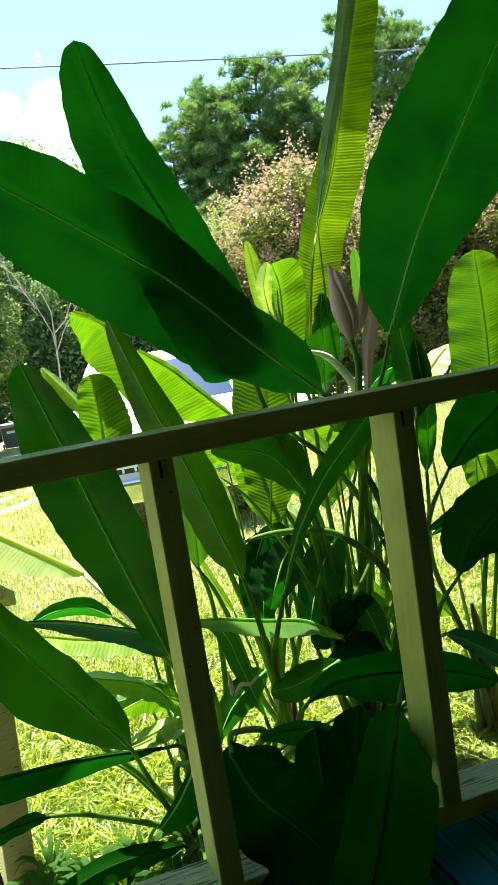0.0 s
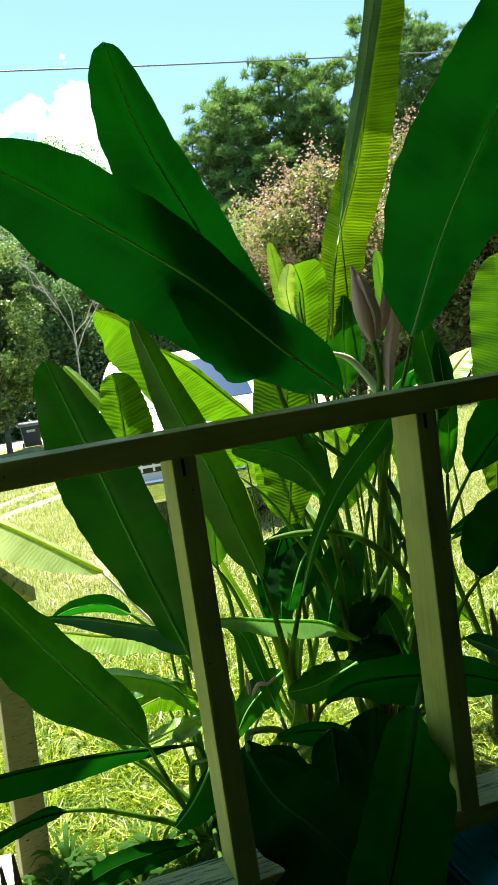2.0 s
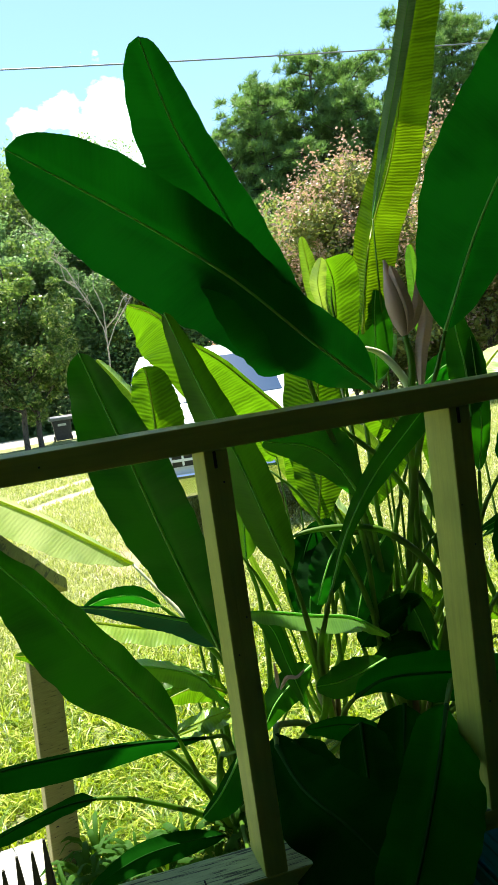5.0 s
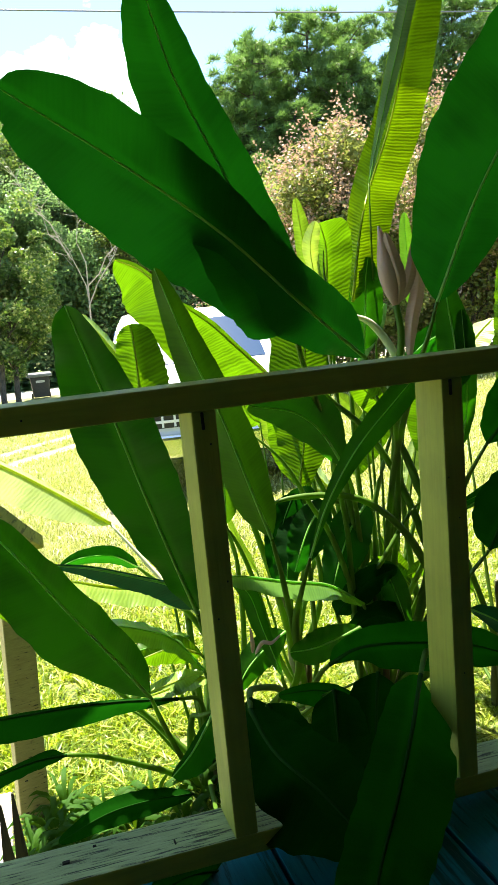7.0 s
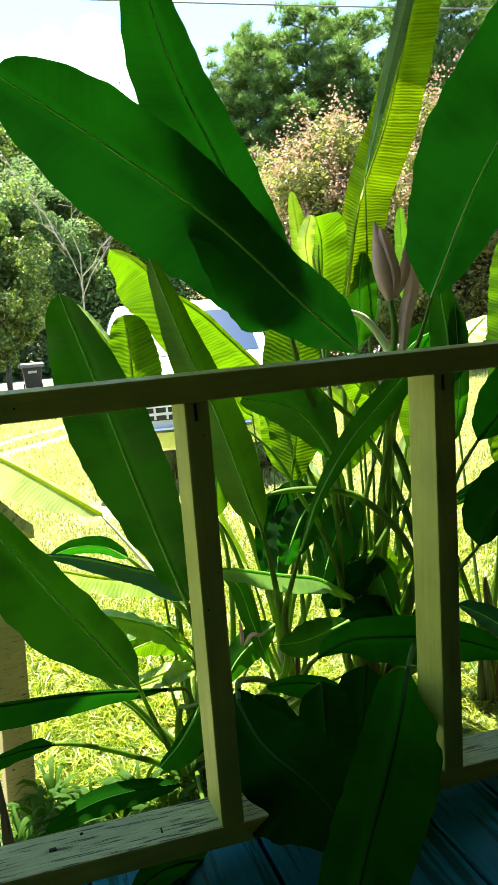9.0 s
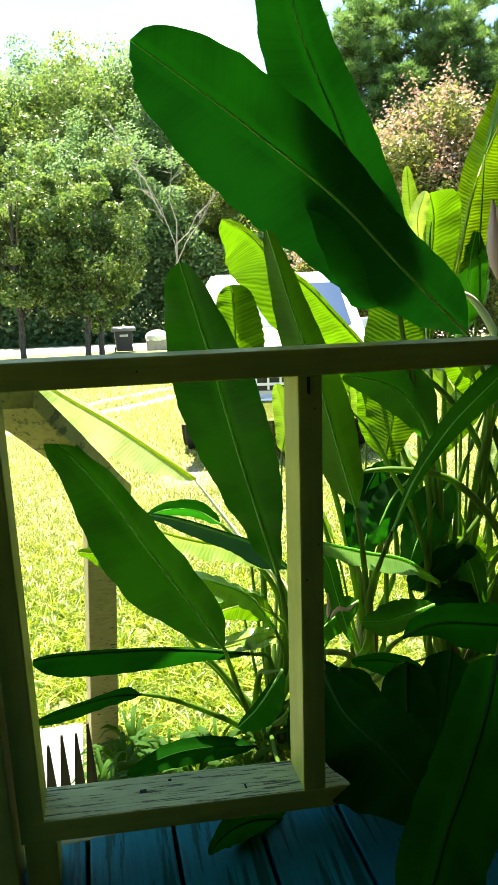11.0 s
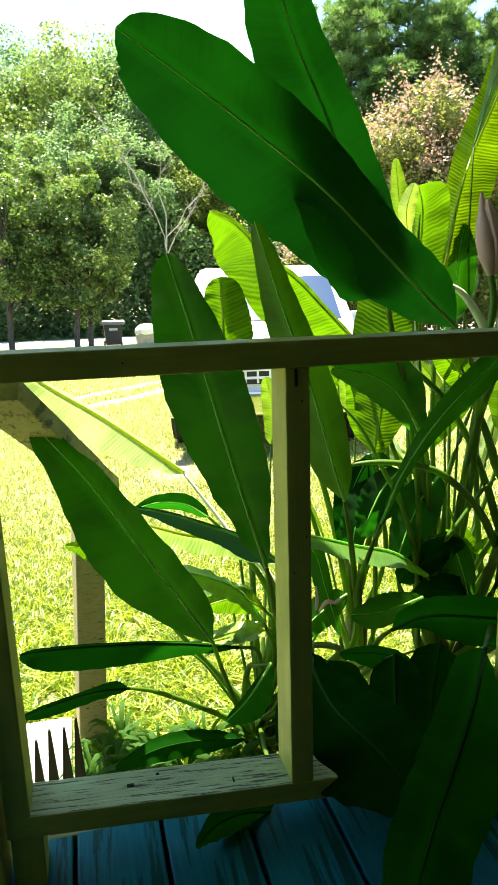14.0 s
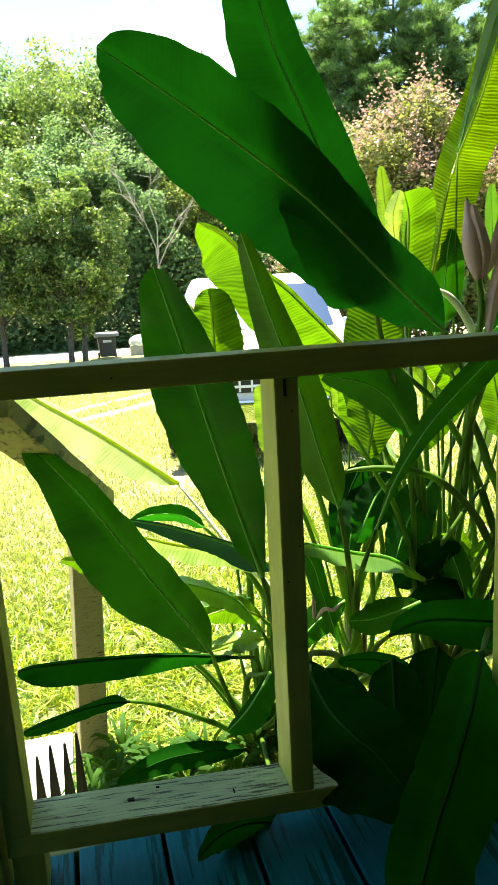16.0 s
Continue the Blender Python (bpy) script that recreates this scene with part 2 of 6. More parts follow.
def ground_material():
    m, n, l, p = nodes_of("lawn")
    v = stretched(n, l, (1, 1, 1))
    fine, mid, big = noise_of(n, l, v, 60.0, 6.0, 0.75), noise_of(n, l, v, 5.0, 5.0), noise_of(n, l, v, 0.7, 4.0)
    a = ramp(n, [(0.3, (0.035, 0.07, 0.008)), (0.52, (0.13, 0.18, 0.03)), (0.75, (0.36, 0.38, 0.13))])
    l.new(fine.outputs["Fac"], a.inputs["Fac"])
    b = ramp(n, [(0.42, (0, 0, 0)), (0.66, (1, 1, 1))])
    l.new(mid.outputs["Fac"], b.inputs["Fac"])
    mix = n.new("ShaderNodeMixRGB")
    mix.inputs["Color2"].default_value = (0.46, 0.42, 0.22, 1)
    half = n.new("ShaderNodeMath")
    half.operation = "MULTIPLY"
    half.inputs[1].default_value = 0.65
    l.new(b.outputs["Color"], half.inputs[0])
    l.new(half.outputs["Value"], mix.inputs["Fac"])
    l.new(a.outputs["Color"], mix.inputs["Color1"])
    # two worn wheel tracks across the lawn
    sep = n.new("ShaderNodeSeparateXYZ")
    l.new(v, sep.inputs["Vector"])
    dx = n.new("ShaderNodeMapping")
    dx.vector_type = "POINT"
    dx.inputs["Location"].default_value, dx.inputs["Scale"].default_value = (-0.45 / 0.5, -5.0 / 0.9, 0), (1 / 0.5, 1 / 0.9, 0)
    l.new(v, dx.inputs["Vector"])
    ln = n.new("ShaderNodeVectorMath")
    ln.operation = "LENGTH"
    l.new(dx.outputs["Vector"], ln.inputs[0])
    wb = n.new("ShaderNodeMath")
    wb.operation = "MULTIPLY_ADD"
    wb.inputs[1].default_value = 0.9
    l.new(mid.outputs["Fac"], wb.inputs[0])
    l.new(ln.outputs["Value"], wb.inputs[2])
    bare = n.new("ShaderNodeMapRange")
    bare.inputs["From Min"].default_value, bare.inputs["From Max"].default_value = 0.95, 1.5
    bare.inputs["To Min"].default_value, bare.inputs["To Max"].default_value = 0.7, 0.0
    l.new(wb.outputs["Value"], bare.inputs["Value"])
    dirt = n.new("ShaderNodeMixRGB")
    dirt.inputs["Color2"].default_value = (0.34, 0.27, 0.16, 1)
    l.new(bare.outputs["Result"], dirt.inputs["Fac"])
    l.new(mix.outputs["Color"], dirt.inputs["Color1"])
    last = dirt
    for offset, width in ((9.95, 0.42), (11.35, 0.36)):
        d = n.new("ShaderNodeMath")
        d.operation = "MULTIPLY_ADD"
        d.inputs[1].default_value, d.inputs[2].default_value = -1.25, -offset
        l.new(sep.outputs["X"], d.inputs[0])
        e = n.new("ShaderNodeMath")
        e.operation = "ADD"
        l.new(d.outputs["Value"], e.inputs[0])
        l.new(sep.outputs["Y"], e.inputs[1])
        wob = n.new("ShaderNodeMath")
        wob.operation = "MULTIPLY_ADD"
        wob.inputs[1].default_value = 1.2
        l.new(big.outputs["Fac"], wob.inputs[0])
        l.new(e.outputs["Value"], wob.inputs[2])
        sh = n.new("ShaderNodeMath")
        sh.operation = "SUBTRACT"
        sh.inputs[1].default_value = 0.6
        l.new(wob.outputs["Value"], sh.inputs[0])
        ab = n.new("ShaderNodeMath")
        ab.operation = "ABSOLUTE"
        l.new(sh.outputs["Value"], ab.inputs[0])
        mr = n.new("ShaderNodeMapRange")
        mr.inputs["From Min"].default_value, mr.inputs["From Max"].default_value = width * 0.4, width
        mr.inputs["To Min"].default_value, mr.inputs["To Max"].default_value = 0.85, 0.0
        l.new(ab.outputs["Value"], mr.inputs["Value"])
        nx = n.new("ShaderNodeMixRGB")
        nx.inputs["Color2"].default_value = (0.56, 0.47, 0.33, 1)
        l.new(mr.outputs["Result"], nx.inputs["Fac"])
        l.new(last.outputs["Color"], nx.inputs["Color1"])
        last = nx
    l.new(last.outputs["Color"], p.inputs["Base Color"])
    p.inputs["Roughness"].default_value = 0.9
    bump_to(n, l, fine.outputs["Fac"], p, 0.8, 0.03)
    return m


CREAM, BARE = (0.52, 0.56, 0.075), (0.23, 0.23, 0.04)
paint_x = painted_wood("cream_paint_along_rail", CREAM, BARE, 0, -0.5, peel=0.68)
# cracked paint, made lighter than the rest to stand in for sky light
paint_crack_top_lit = painted_wood("cracked_cream_paint_top_lit", (0.64, 0.77, 0.33), (0.30, 0.37, 0.14), 0, 0.72, grain_size=58.0)
paint_z = painted_wood("cream_paint_along_post", CREAM, BARE, 2, -0.7, peel=0.70)
old_wood = painted_wood("weathered_lumber", (0.34, 0.35, 0.12), (0.19, 0.18, 0.06), 0, 0.15, 0.85, 0.66, grain_size=44.0)
newel_wood = painted_wood("bare_newel_wood", (0.52, 0.45, 0.17), (0.32, 0.26, 0.09), 0, 0.3, 0.85, 0.6, grain_size=70.0)
old_wood_y = painted_wood("weathered_handrail", (0.46, 0.45, 0.10), (0.12, 0.13, 0.03), 1, 0.3, 0.85, 0.55)
dark_wood = painted_wood("dark_weathered_wood", (0.035, 0.035, 0.014), (0.015, 0.016, 0.008), 2, 0.6, 0.8, 0.6)
# deck paint with the sky's blue reflection put into its colour
deck_paint = painted_wood("deck_paint_sky_blue", (0.0, 0.22, 0.26), (0.0, 0.07, 0.06), 1, 0.3, 0.3, 0.53, 0.06)
wall_paint = plain("house_siding", (0.15, 0.13, 0.06), 0.7)
ceiling_paint = plain("porch_ceiling_paint", (0.15, 0.135, 0.07), 0.7)
concrete = plain("pale_concrete", (0.36, 0.35, 0.31), 0.85, 0, 0.2, 22)
sand_road = plain("pale_gravel_road", (0.50, 0.44, 0.35), 0.95, 0, 0.25, 3)
MATS = {
    "m": blade_material("banana_leaf_mature", (0.003, 0.044, 0.009), (0.008, 0.084, 0.018), (0.006, 0.27, 0.007), 0.43, 0.32, 0.12, 0.32),
    "n": blade_material("banana_leaf_warm", (0.005, 0.046, 0.003), (0.016, 0.088, 0.006), (0.026, 0.215, 0.002), 0.42, 0.38, 0.14, 0.35),
    # k: darker copy, shade inside the clump put into the blade colour
    "k": blade_material("banana_leaf_dark_shaded", (0.004, 0.038, 0.006), (0.011, 0.075, 0.010), (0.008, 0.20, 0.003), 0.40, 0.34, 0.12, 0.4),
    # e, s and d: copies with the shade on low leaves put into the colour
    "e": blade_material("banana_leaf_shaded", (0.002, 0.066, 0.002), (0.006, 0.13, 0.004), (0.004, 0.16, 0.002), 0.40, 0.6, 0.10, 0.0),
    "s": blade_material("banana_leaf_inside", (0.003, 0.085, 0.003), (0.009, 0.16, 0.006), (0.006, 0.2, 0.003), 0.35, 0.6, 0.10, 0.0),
    "d": blade_material("banana_leaf_deep_shade", (0.001, 0.022, 0.001), (0.004, 0.05, 0.003), (0.003, 0.085, 0.002), 0.40, 0.6, 0.12, 0.0),
    "o": blade_material("banana_leaf_olive", (0.022, 0.075, 0.006), (0.05, 0.14, 0.012), (0.09, 0.29, 0.004), 0.42, 0.42, 0.2, 0.35),
    "b": blade_material("banana_leaf_bluish", (0.002, 0.040, 0.020), (0.008, 0.085, 0.045), (0.008, 0.15, 0.03), 0.30, 0.34, 0.2, 0.3),
    "y": blade_material("banana_leaf_young", (0.03, 0.12, 0.006), (0.09, 0.24, 0.012), (0.21, 0.39, 0.003), 0.5, 0.38, 1.0),
    "y2": blade_material("banana_leaf_fresh", (0.02, 0.10, 0.006), (0.06, 0.19, 0.012), (0.13, 0.33, 0.003), 0.48, 0.38, 0.9),
    # l, w and l2: lighter copies, sunshine on the leaf put into its colour
    "l": blade_material("banana_leaf_sunlit_pale", (0.11, 0.24, 0.03), (0.26, 0.40, 0.07), (0.30, 0.54, 0.02), 0.38, 0.28, 0.6),
    "w": blade_material("banana_leaf_sunlit_white", (0.24, 0.40, 0.08), (0.58, 0.70, 0.28), (0.42, 0.62, 0.05), 0.38, 0.28, 0.4),
    # t: pale teal stands in for sky light on folded leaf halves
    "t": blade_material("banana_leaf_sky_lit_fold", (0.12, 0.27, 0.14), (0.26, 0.44, 0.26), (0.10, 0.30, 0.05), 0.15, 0.4, 0.5),
    "l2": blade_material("banana_leaf_sunlit", (0.05, 0.16, 0.03), (0.12, 0.27, 0.05), (0.18, 0.48, 0.02), 0.4, 0.32, 0.4),
}
RIBS = {
    "m": foliage("midrib_green", [(0.22, 0.48, 0.10), (0.30, 0.56, 0.15)], (0.30, 0.80, 0.12), 0.45, 0.55),
    # darker rib for the shaded leaf copies
    "e": foliage("midrib_shaded", [(0.006, 0.05, 0.004), (0.010, 0.07, 0.007)], (0.01, 0.12, 0.004), 0.2, 0.7, gloss=0.05),
    "y": foliage("midrib_yellow", [(0.26, 0.36, 0.05), (0.34, 0.42, 0.08)], (0.50, 0.62, 0.06), 0.6, 0.4),
}
petiole_mat = foliage("petiole_green", [(0.022, 0.09, 0.004), (0.06, 0.16, 0.008), (0.15, 0.26, 0.018)], (0.16, 0.38, 0.01), 0.35, 0.55)
stem_mat = painted_wood("pseudostem", (0.10, 0.13, 0.035), (0.09, 0.055, 0.025), 2, 0.4, 0.5, 0.56)
# pale tone stands in for direct sun on a few stalks
sunlit_stalk = foliage("sunlit_stalk", [(0.70, 0.74, 0.48), (0.76, 0.78, 0.56)], (0.4, 0.55, 0.15), 0.2, 0.4)
bract_mat = blade_material("flower_bract", (0.36, 0.22, 0.18), (0.52, 0.36, 0.31), (0.50, 0.27, 0.18), 0.3, 0.45, 0.3)
bark = painted_wood("bark", (0.16, 0.13, 0.10), (0.09, 0.075, 0.06), 2, 1.0, 0.9, 0.55)
pale_bark = plain("dead_wood", (0.36, 0.33, 0.26), 0.9)
# far-wood leaf tones lightened in place of haze
broad_leaf = foliage("broad_leaves_haze_lightened", [(0.06, 0.125, 0.03), (0.14, 0.22, 0.045), (0.25, 0.31, 0.07), (0.36, 0.40, 0.11)], (0.36, 0.48, 0.09), 0.45)
dark_leaf = foliage("deep_wood_leaves", [(0.03, 0.095, 0.04), (0.07, 0.155, 0.06), (0.17, 0.24, 0.10)], (0.24, 0.42, 0.12), 0.5)
# palest tone stands in for sun sparkle on single leaves
lit_leaf = foliage("sweetgum_sun_sparkle_leaves", [(0.014, 0.058, 0.014), (0.035, 0.10, 0.024), (0.09, 0.17, 0.038), (0.52, 0.54, 0.21)], (0.23, 0.38, 0.05), 0.32, 0.36)
needle = foliage("pine_needles", [(0.032, 0.095, 0.026), (0.075, 0.175, 0.045), (0.16, 0.27, 0.07)], (0.20, 0.38, 0.07), 0.38)
pink_bloom = foliage("crape_myrtle_bloom", [(0.33, 0.20, 0.13), (0.46, 0.30, 0.21), (0.58, 0.42, 0.33)], (0.46, 0.30, 0.18))
bush_leaf = foliage("crape_myrtle_leaves", [(0.06, 0.10, 0.018), (0.13, 0.16, 0.035), (0.22, 0.21, 0.06)], (0.27, 0.32, 0.06), 0.4)
grass_blade = foliage("grass_blades", [(0.02, 0.06, 0.003), (0.08, 0.17, 0.008), (0.27, 0.38, 0.02), (0.70, 0.70, 0.16)], (0.38, 0.50, 0.012), 0.40, 0.38)
dry_blade = foliage("dry_grass_blades", [(0.06, 0.09, 0.006), (0.18, 0.22, 0.02), (0.40, 0.44, 0.11), (0.76, 0.72, 0.42)], (0.43, 0.50, 0.10), 0.4, 0.45)
weed_leaf = foliage("weed_leaves", [(0.008, 0.04, 0.003), (0.02, 0.085, 0.005), (0.06, 0.16, 0.01)], (0.14, 0.32, 0.006), 0.4, 0.7, gloss=0.2)
lawn = ground_material()


# ---- builders ----
def mesh_of(name, verts, faces, smooth=False):
    me = bpy.data.meshes.new(name)
    me.from_pydata([tuple(v) for v in verts], [], faces)
    if smooth:
        me.polygons.foreach_set("use_smooth", [True] * len(me.polygons))
    me.update()
    return me


def part(name, data, material, parent=None, label=""):
    if isinstance(data, bmesh.types.BMesh):
        me = bpy.data.meshes.new(name)
        data.to_mesh(me)
        data.free()
    else:
        me = data
    if not me.materials:
        me.materials.append(material)
    ob = new(name, me)
    if parent:
        ob.parent = parent
    if label:
        ob["label"] = label
    return ob


def empty(name, at, label, category, group="", kind=""):
    ob = new(name)
    ob.location = at
    ob.empty_display_size = 0.1
    return tagged(ob, label, category, group, kind)


def box_bm(lo, hi, bevel=0.003, segments=2):
    bm = bmesh.new()
    bmesh.ops.create_cube(bm, size=1)
    for v in bm.verts:
        v.co = Vector([lo[i] + (v.co[i] + 0.5) * (hi[i] - lo[i]) for i in range(3)])
    if bevel:
        bmesh.ops.bevel(bm, geom=bm.edges[:], offset=bevel, segments=segments, affect="EDGES", profile=0.6)
    return bm


def spline(pts, count):
    """Catmull-Rom through the points."""
    p = [Vector(q) for q in pts]
    if len(p) == 2:
        return [p[0].lerp(p[1], i / (count - 1)) for i in range(count)]
    p = [p[0] * 2 - p[1], *p, p[-1] * 2 - p[-2]]
    n, out = len(p) - 3, []
    for i in range(count):
        u = i / (count - 1) * n
        k = min(int(u), n - 1)
        t = u - k
        a, b, c, d = p[k:k + 4]
        out.append(0.5 * ((2 * b) + (c - a) * t + (2 * a - 5 * b + 4 * c - d) * t * t + (3 * b - a - 3 * c + d) * t ** 3))
    return out


def tube_mesh(name, pts, radii, sides=8, flat=1.0):
    """A round, tapering rod through the points; radii at even steps along it."""
    verts, faces = [], []
    n = len(pts)
    up = Vector((0, 0, 1))
    for i, c in enumerate(pts):
        t = (pts[min(i + 1, n - 1)] - pts[max(i - 1, 0)]).normalized()
        a = t.cross(up if abs(t.z) < 0.95 else Vector((1, 0, 0))).normalized()
        b = t.cross(a)
        r = float(np.interp(i / (n - 1), np.linspace(0, 1, len(radii)), radii))
        for k in range(sides):
            w = 2 * math.pi * k / sides
            verts.append(c + a * (r * math.cos(w)) + b * (r * flat * math.sin(w)))
    for i in range(n - 1):
        for k in range(sides):
            j = (k + 1) % sides
            faces.append((i * sides + k, i * sides + j, (i + 1) * sides + j, (i + 1) * sides + k))
    faces.append(tuple(range(sides))[::-1])
    faces.append(tuple(range((n - 1) * sides, n * sides)))
    return mesh_of(name, verts, faces, True)


def blade_mesh(mid, normal, left, right, folds, wave, seed, rows=46, cols=6, torn=False):
    """A long leaf blade: two halves that rise or fall from the midrib, a rounded tip and a wavy rim."""
    rng = random.Random(seed)
    nrm = Vector(normal).normalized()
    marks = (0.0, 0.12, 0.35, 0.62, 0.88)
    f0, f1, ph = rng.uniform(2.2, 3.2), rng.uniform(5, 8), rng.uniform(0, 6.28)

    steps = [0.5 * (i / (rows - 1) + 0.5 - 0.5 * math.cos(math.pi * i / (rows - 1))) for i in range(rows)]
    fine_line = spline(mid, 401)
    line = [fine_line[round(400 * v)] for v in steps]

    def half(widths, s):
        """Half width at s: smooth through the four given widths, narrowed to the base and rounded at the tip."""
        k = (0.55 * widths[0], *widths[:3], widths[3] / 0.87, widths[3] / 0.87)
        at = (-0.08, 0.12, 0.35, 0.62, 0.88, 1.1)
        i = max(q for q in range(5) if at[q] <= s or q == 0)
        f = (s - at[i]) / (at[i + 1] - at[i])
        m0 = (k[i + 1] - k[max(i - 1, 0)]) / (at[i + 1] - at[max(i - 1, 0)]) * (at[i + 1] - at[i])
        m1 = (k[min(i + 2, 5)] - k[i]) / (at[min(i + 2, 5)] - at[i]) * (at[i + 1] - at[i])
        v = (2 * f ** 3 - 3 * f * f + 1) * k[i] + (f ** 3 - 2 * f * f + f) * m0 + (3 * f * f - 2 * f ** 3) * k[i + 1] + (f ** 3 - f * f) * m1
        if s < 0.12:
            v *= math.sin(s / 0.12 * math.pi / 2) ** 0.7
        if s > 0.76:
            v *= max(0.0, 1 - ((s - 0.76) / 0.24) ** 2) ** 0.5
        return v + 0.001
    total = sum((line[i + 1] - line[i]).length for i in range(rows - 1))
    verts, uvs, faces = [], [], []
    for i, c in enumerate(line):
        s = steps[i]
        t = (line[min(i + 1, rows - 1)] - line[max(i - 1, 0)]).normalized()
        n = (nrm - t * nrm.dot(t)).normalized()
        side = t.cross(n)            # to the right, seen against the normal
        for k in range(-cols, cols + 1):
            u = abs(k) / cols
            w = half(right if k > 0 else left, s)
            a = radians(folds[1 if k > 0 else 0])
            sg = 1 if k > 0 else -1
            rim = wave * (math.sin(6.283 * f0 * s * 2 + ph + sg) + 0.6 * math.sin(6.283 * f1 * s + ph * 2 + 2 * sg)) * u * u * min(1, w / 0.03)
            wr = w * (1 + 0.018 * math.sin(6.283 * f1 * 1.7 * s + ph + sg) * u)
            rise = -math.sin(a) * u * wr + 0.22 * wr * u * u * math.sin(a)
            verts.append(c + side * (sg * u * wr * math.cos(a)) + n * (rise + rim))
            uvs.append((s * total - 0.32 * u * w, sg * u * w))
    m = 2 * cols + 1
    for i in range(rows - 1):
        for k in range(m - 1):
            if torn and k < 2 and i > rows - 4 - (k == 0) + rng.randrange(2):
                continue
            faces.append((i * m + k, i * m + k + 1, (i + 1) * m + k + 1, (i + 1) * m + k))
    me = mesh_of("leaf_blade", verts, faces, True)
    layer = me.uv_layers.new(name="blade")
    for lp in me.loops:
        layer.data[lp.index].uv = uvs[lp.vertex_index]
    return me, line


def gz(x, y):
    """Height of the lawn: it falls gently from the porch to the road."""
    return -0.41 - 0.0115 * (min(max(y, -4), 27.5) - 1.0)


# near-black for knots, and in place of shade in holes and floor gaps
knot_and_shade = plain("dark_hole", (0.02, 0.015, 0.01), 0.9)


# ---- ground, road ----
def build_ground():
    xs = np.concatenate([np.linspace(-600, -40, 8), np.linspace(-34, -7, 10), np.linspace(-6, 9, 76), np.linspace(11, 46, 12), np.linspace(70, 700, 8)])
    ys = np.concatenate([np.linspace(-500, -14, 5), np.linspace(-8, 0.0, 9), np.linspace(0.2, 15, 75), np.linspace(16, 60, 30), np.linspace(90, 1500, 8)])
    verts = [(x, y, gz(x, y) + (0.02 * noise.noise((x * 0.9, y * 0.9, 0)) + 0.008 * noise.noise((x * 5, y * 5, 3)) if y > 0.3 else 0)) for y in ys for x in xs]
    w = len(xs)
    faces = [(j * w + i, j * w + i + 1, (j + 1) * w + i + 1, (j + 1) * w + i) for j in range(len(ys) - 1) for i in range(w - 1)]
    g = part("ground", mesh_of("ground", verts, faces, True), lawn)
    tagged(g, "sunlit mown lawn with dry patches and wheel tracks", "lawn", kind="structure")
    xs = np.linspace(-120, 160, 57)
    rng = random.Random(5)
    verts, faces = [], []
    for x in xs:
        wob = 0.3 * math.sin(x * 0.3) + rng.uniform(-0.15, 0.15)
        verts += [(x, 29.0 + wob, gz(0, 40) - 0.02), (x, 29.3 + wob, gz(0, 40) + 0.05), (x, 33.4 + wob * 0.4, gz(0, 40) + 0.06), (x, 33.8 + wob * 0.4, gz(0, 40) - 0.02)]
    for i in range(len(xs) - 1):
        for k in range(3):
            faces.append((i * 4 + k, (i + 1) * 4 + k, (i + 1) * 4 + k + 1, i * 4 + k + 1))
    tagged(part("road", mesh_of("road", verts, faces, True), sand_road), "pale gravel road along the edge of the woods", "road", kind="structure")


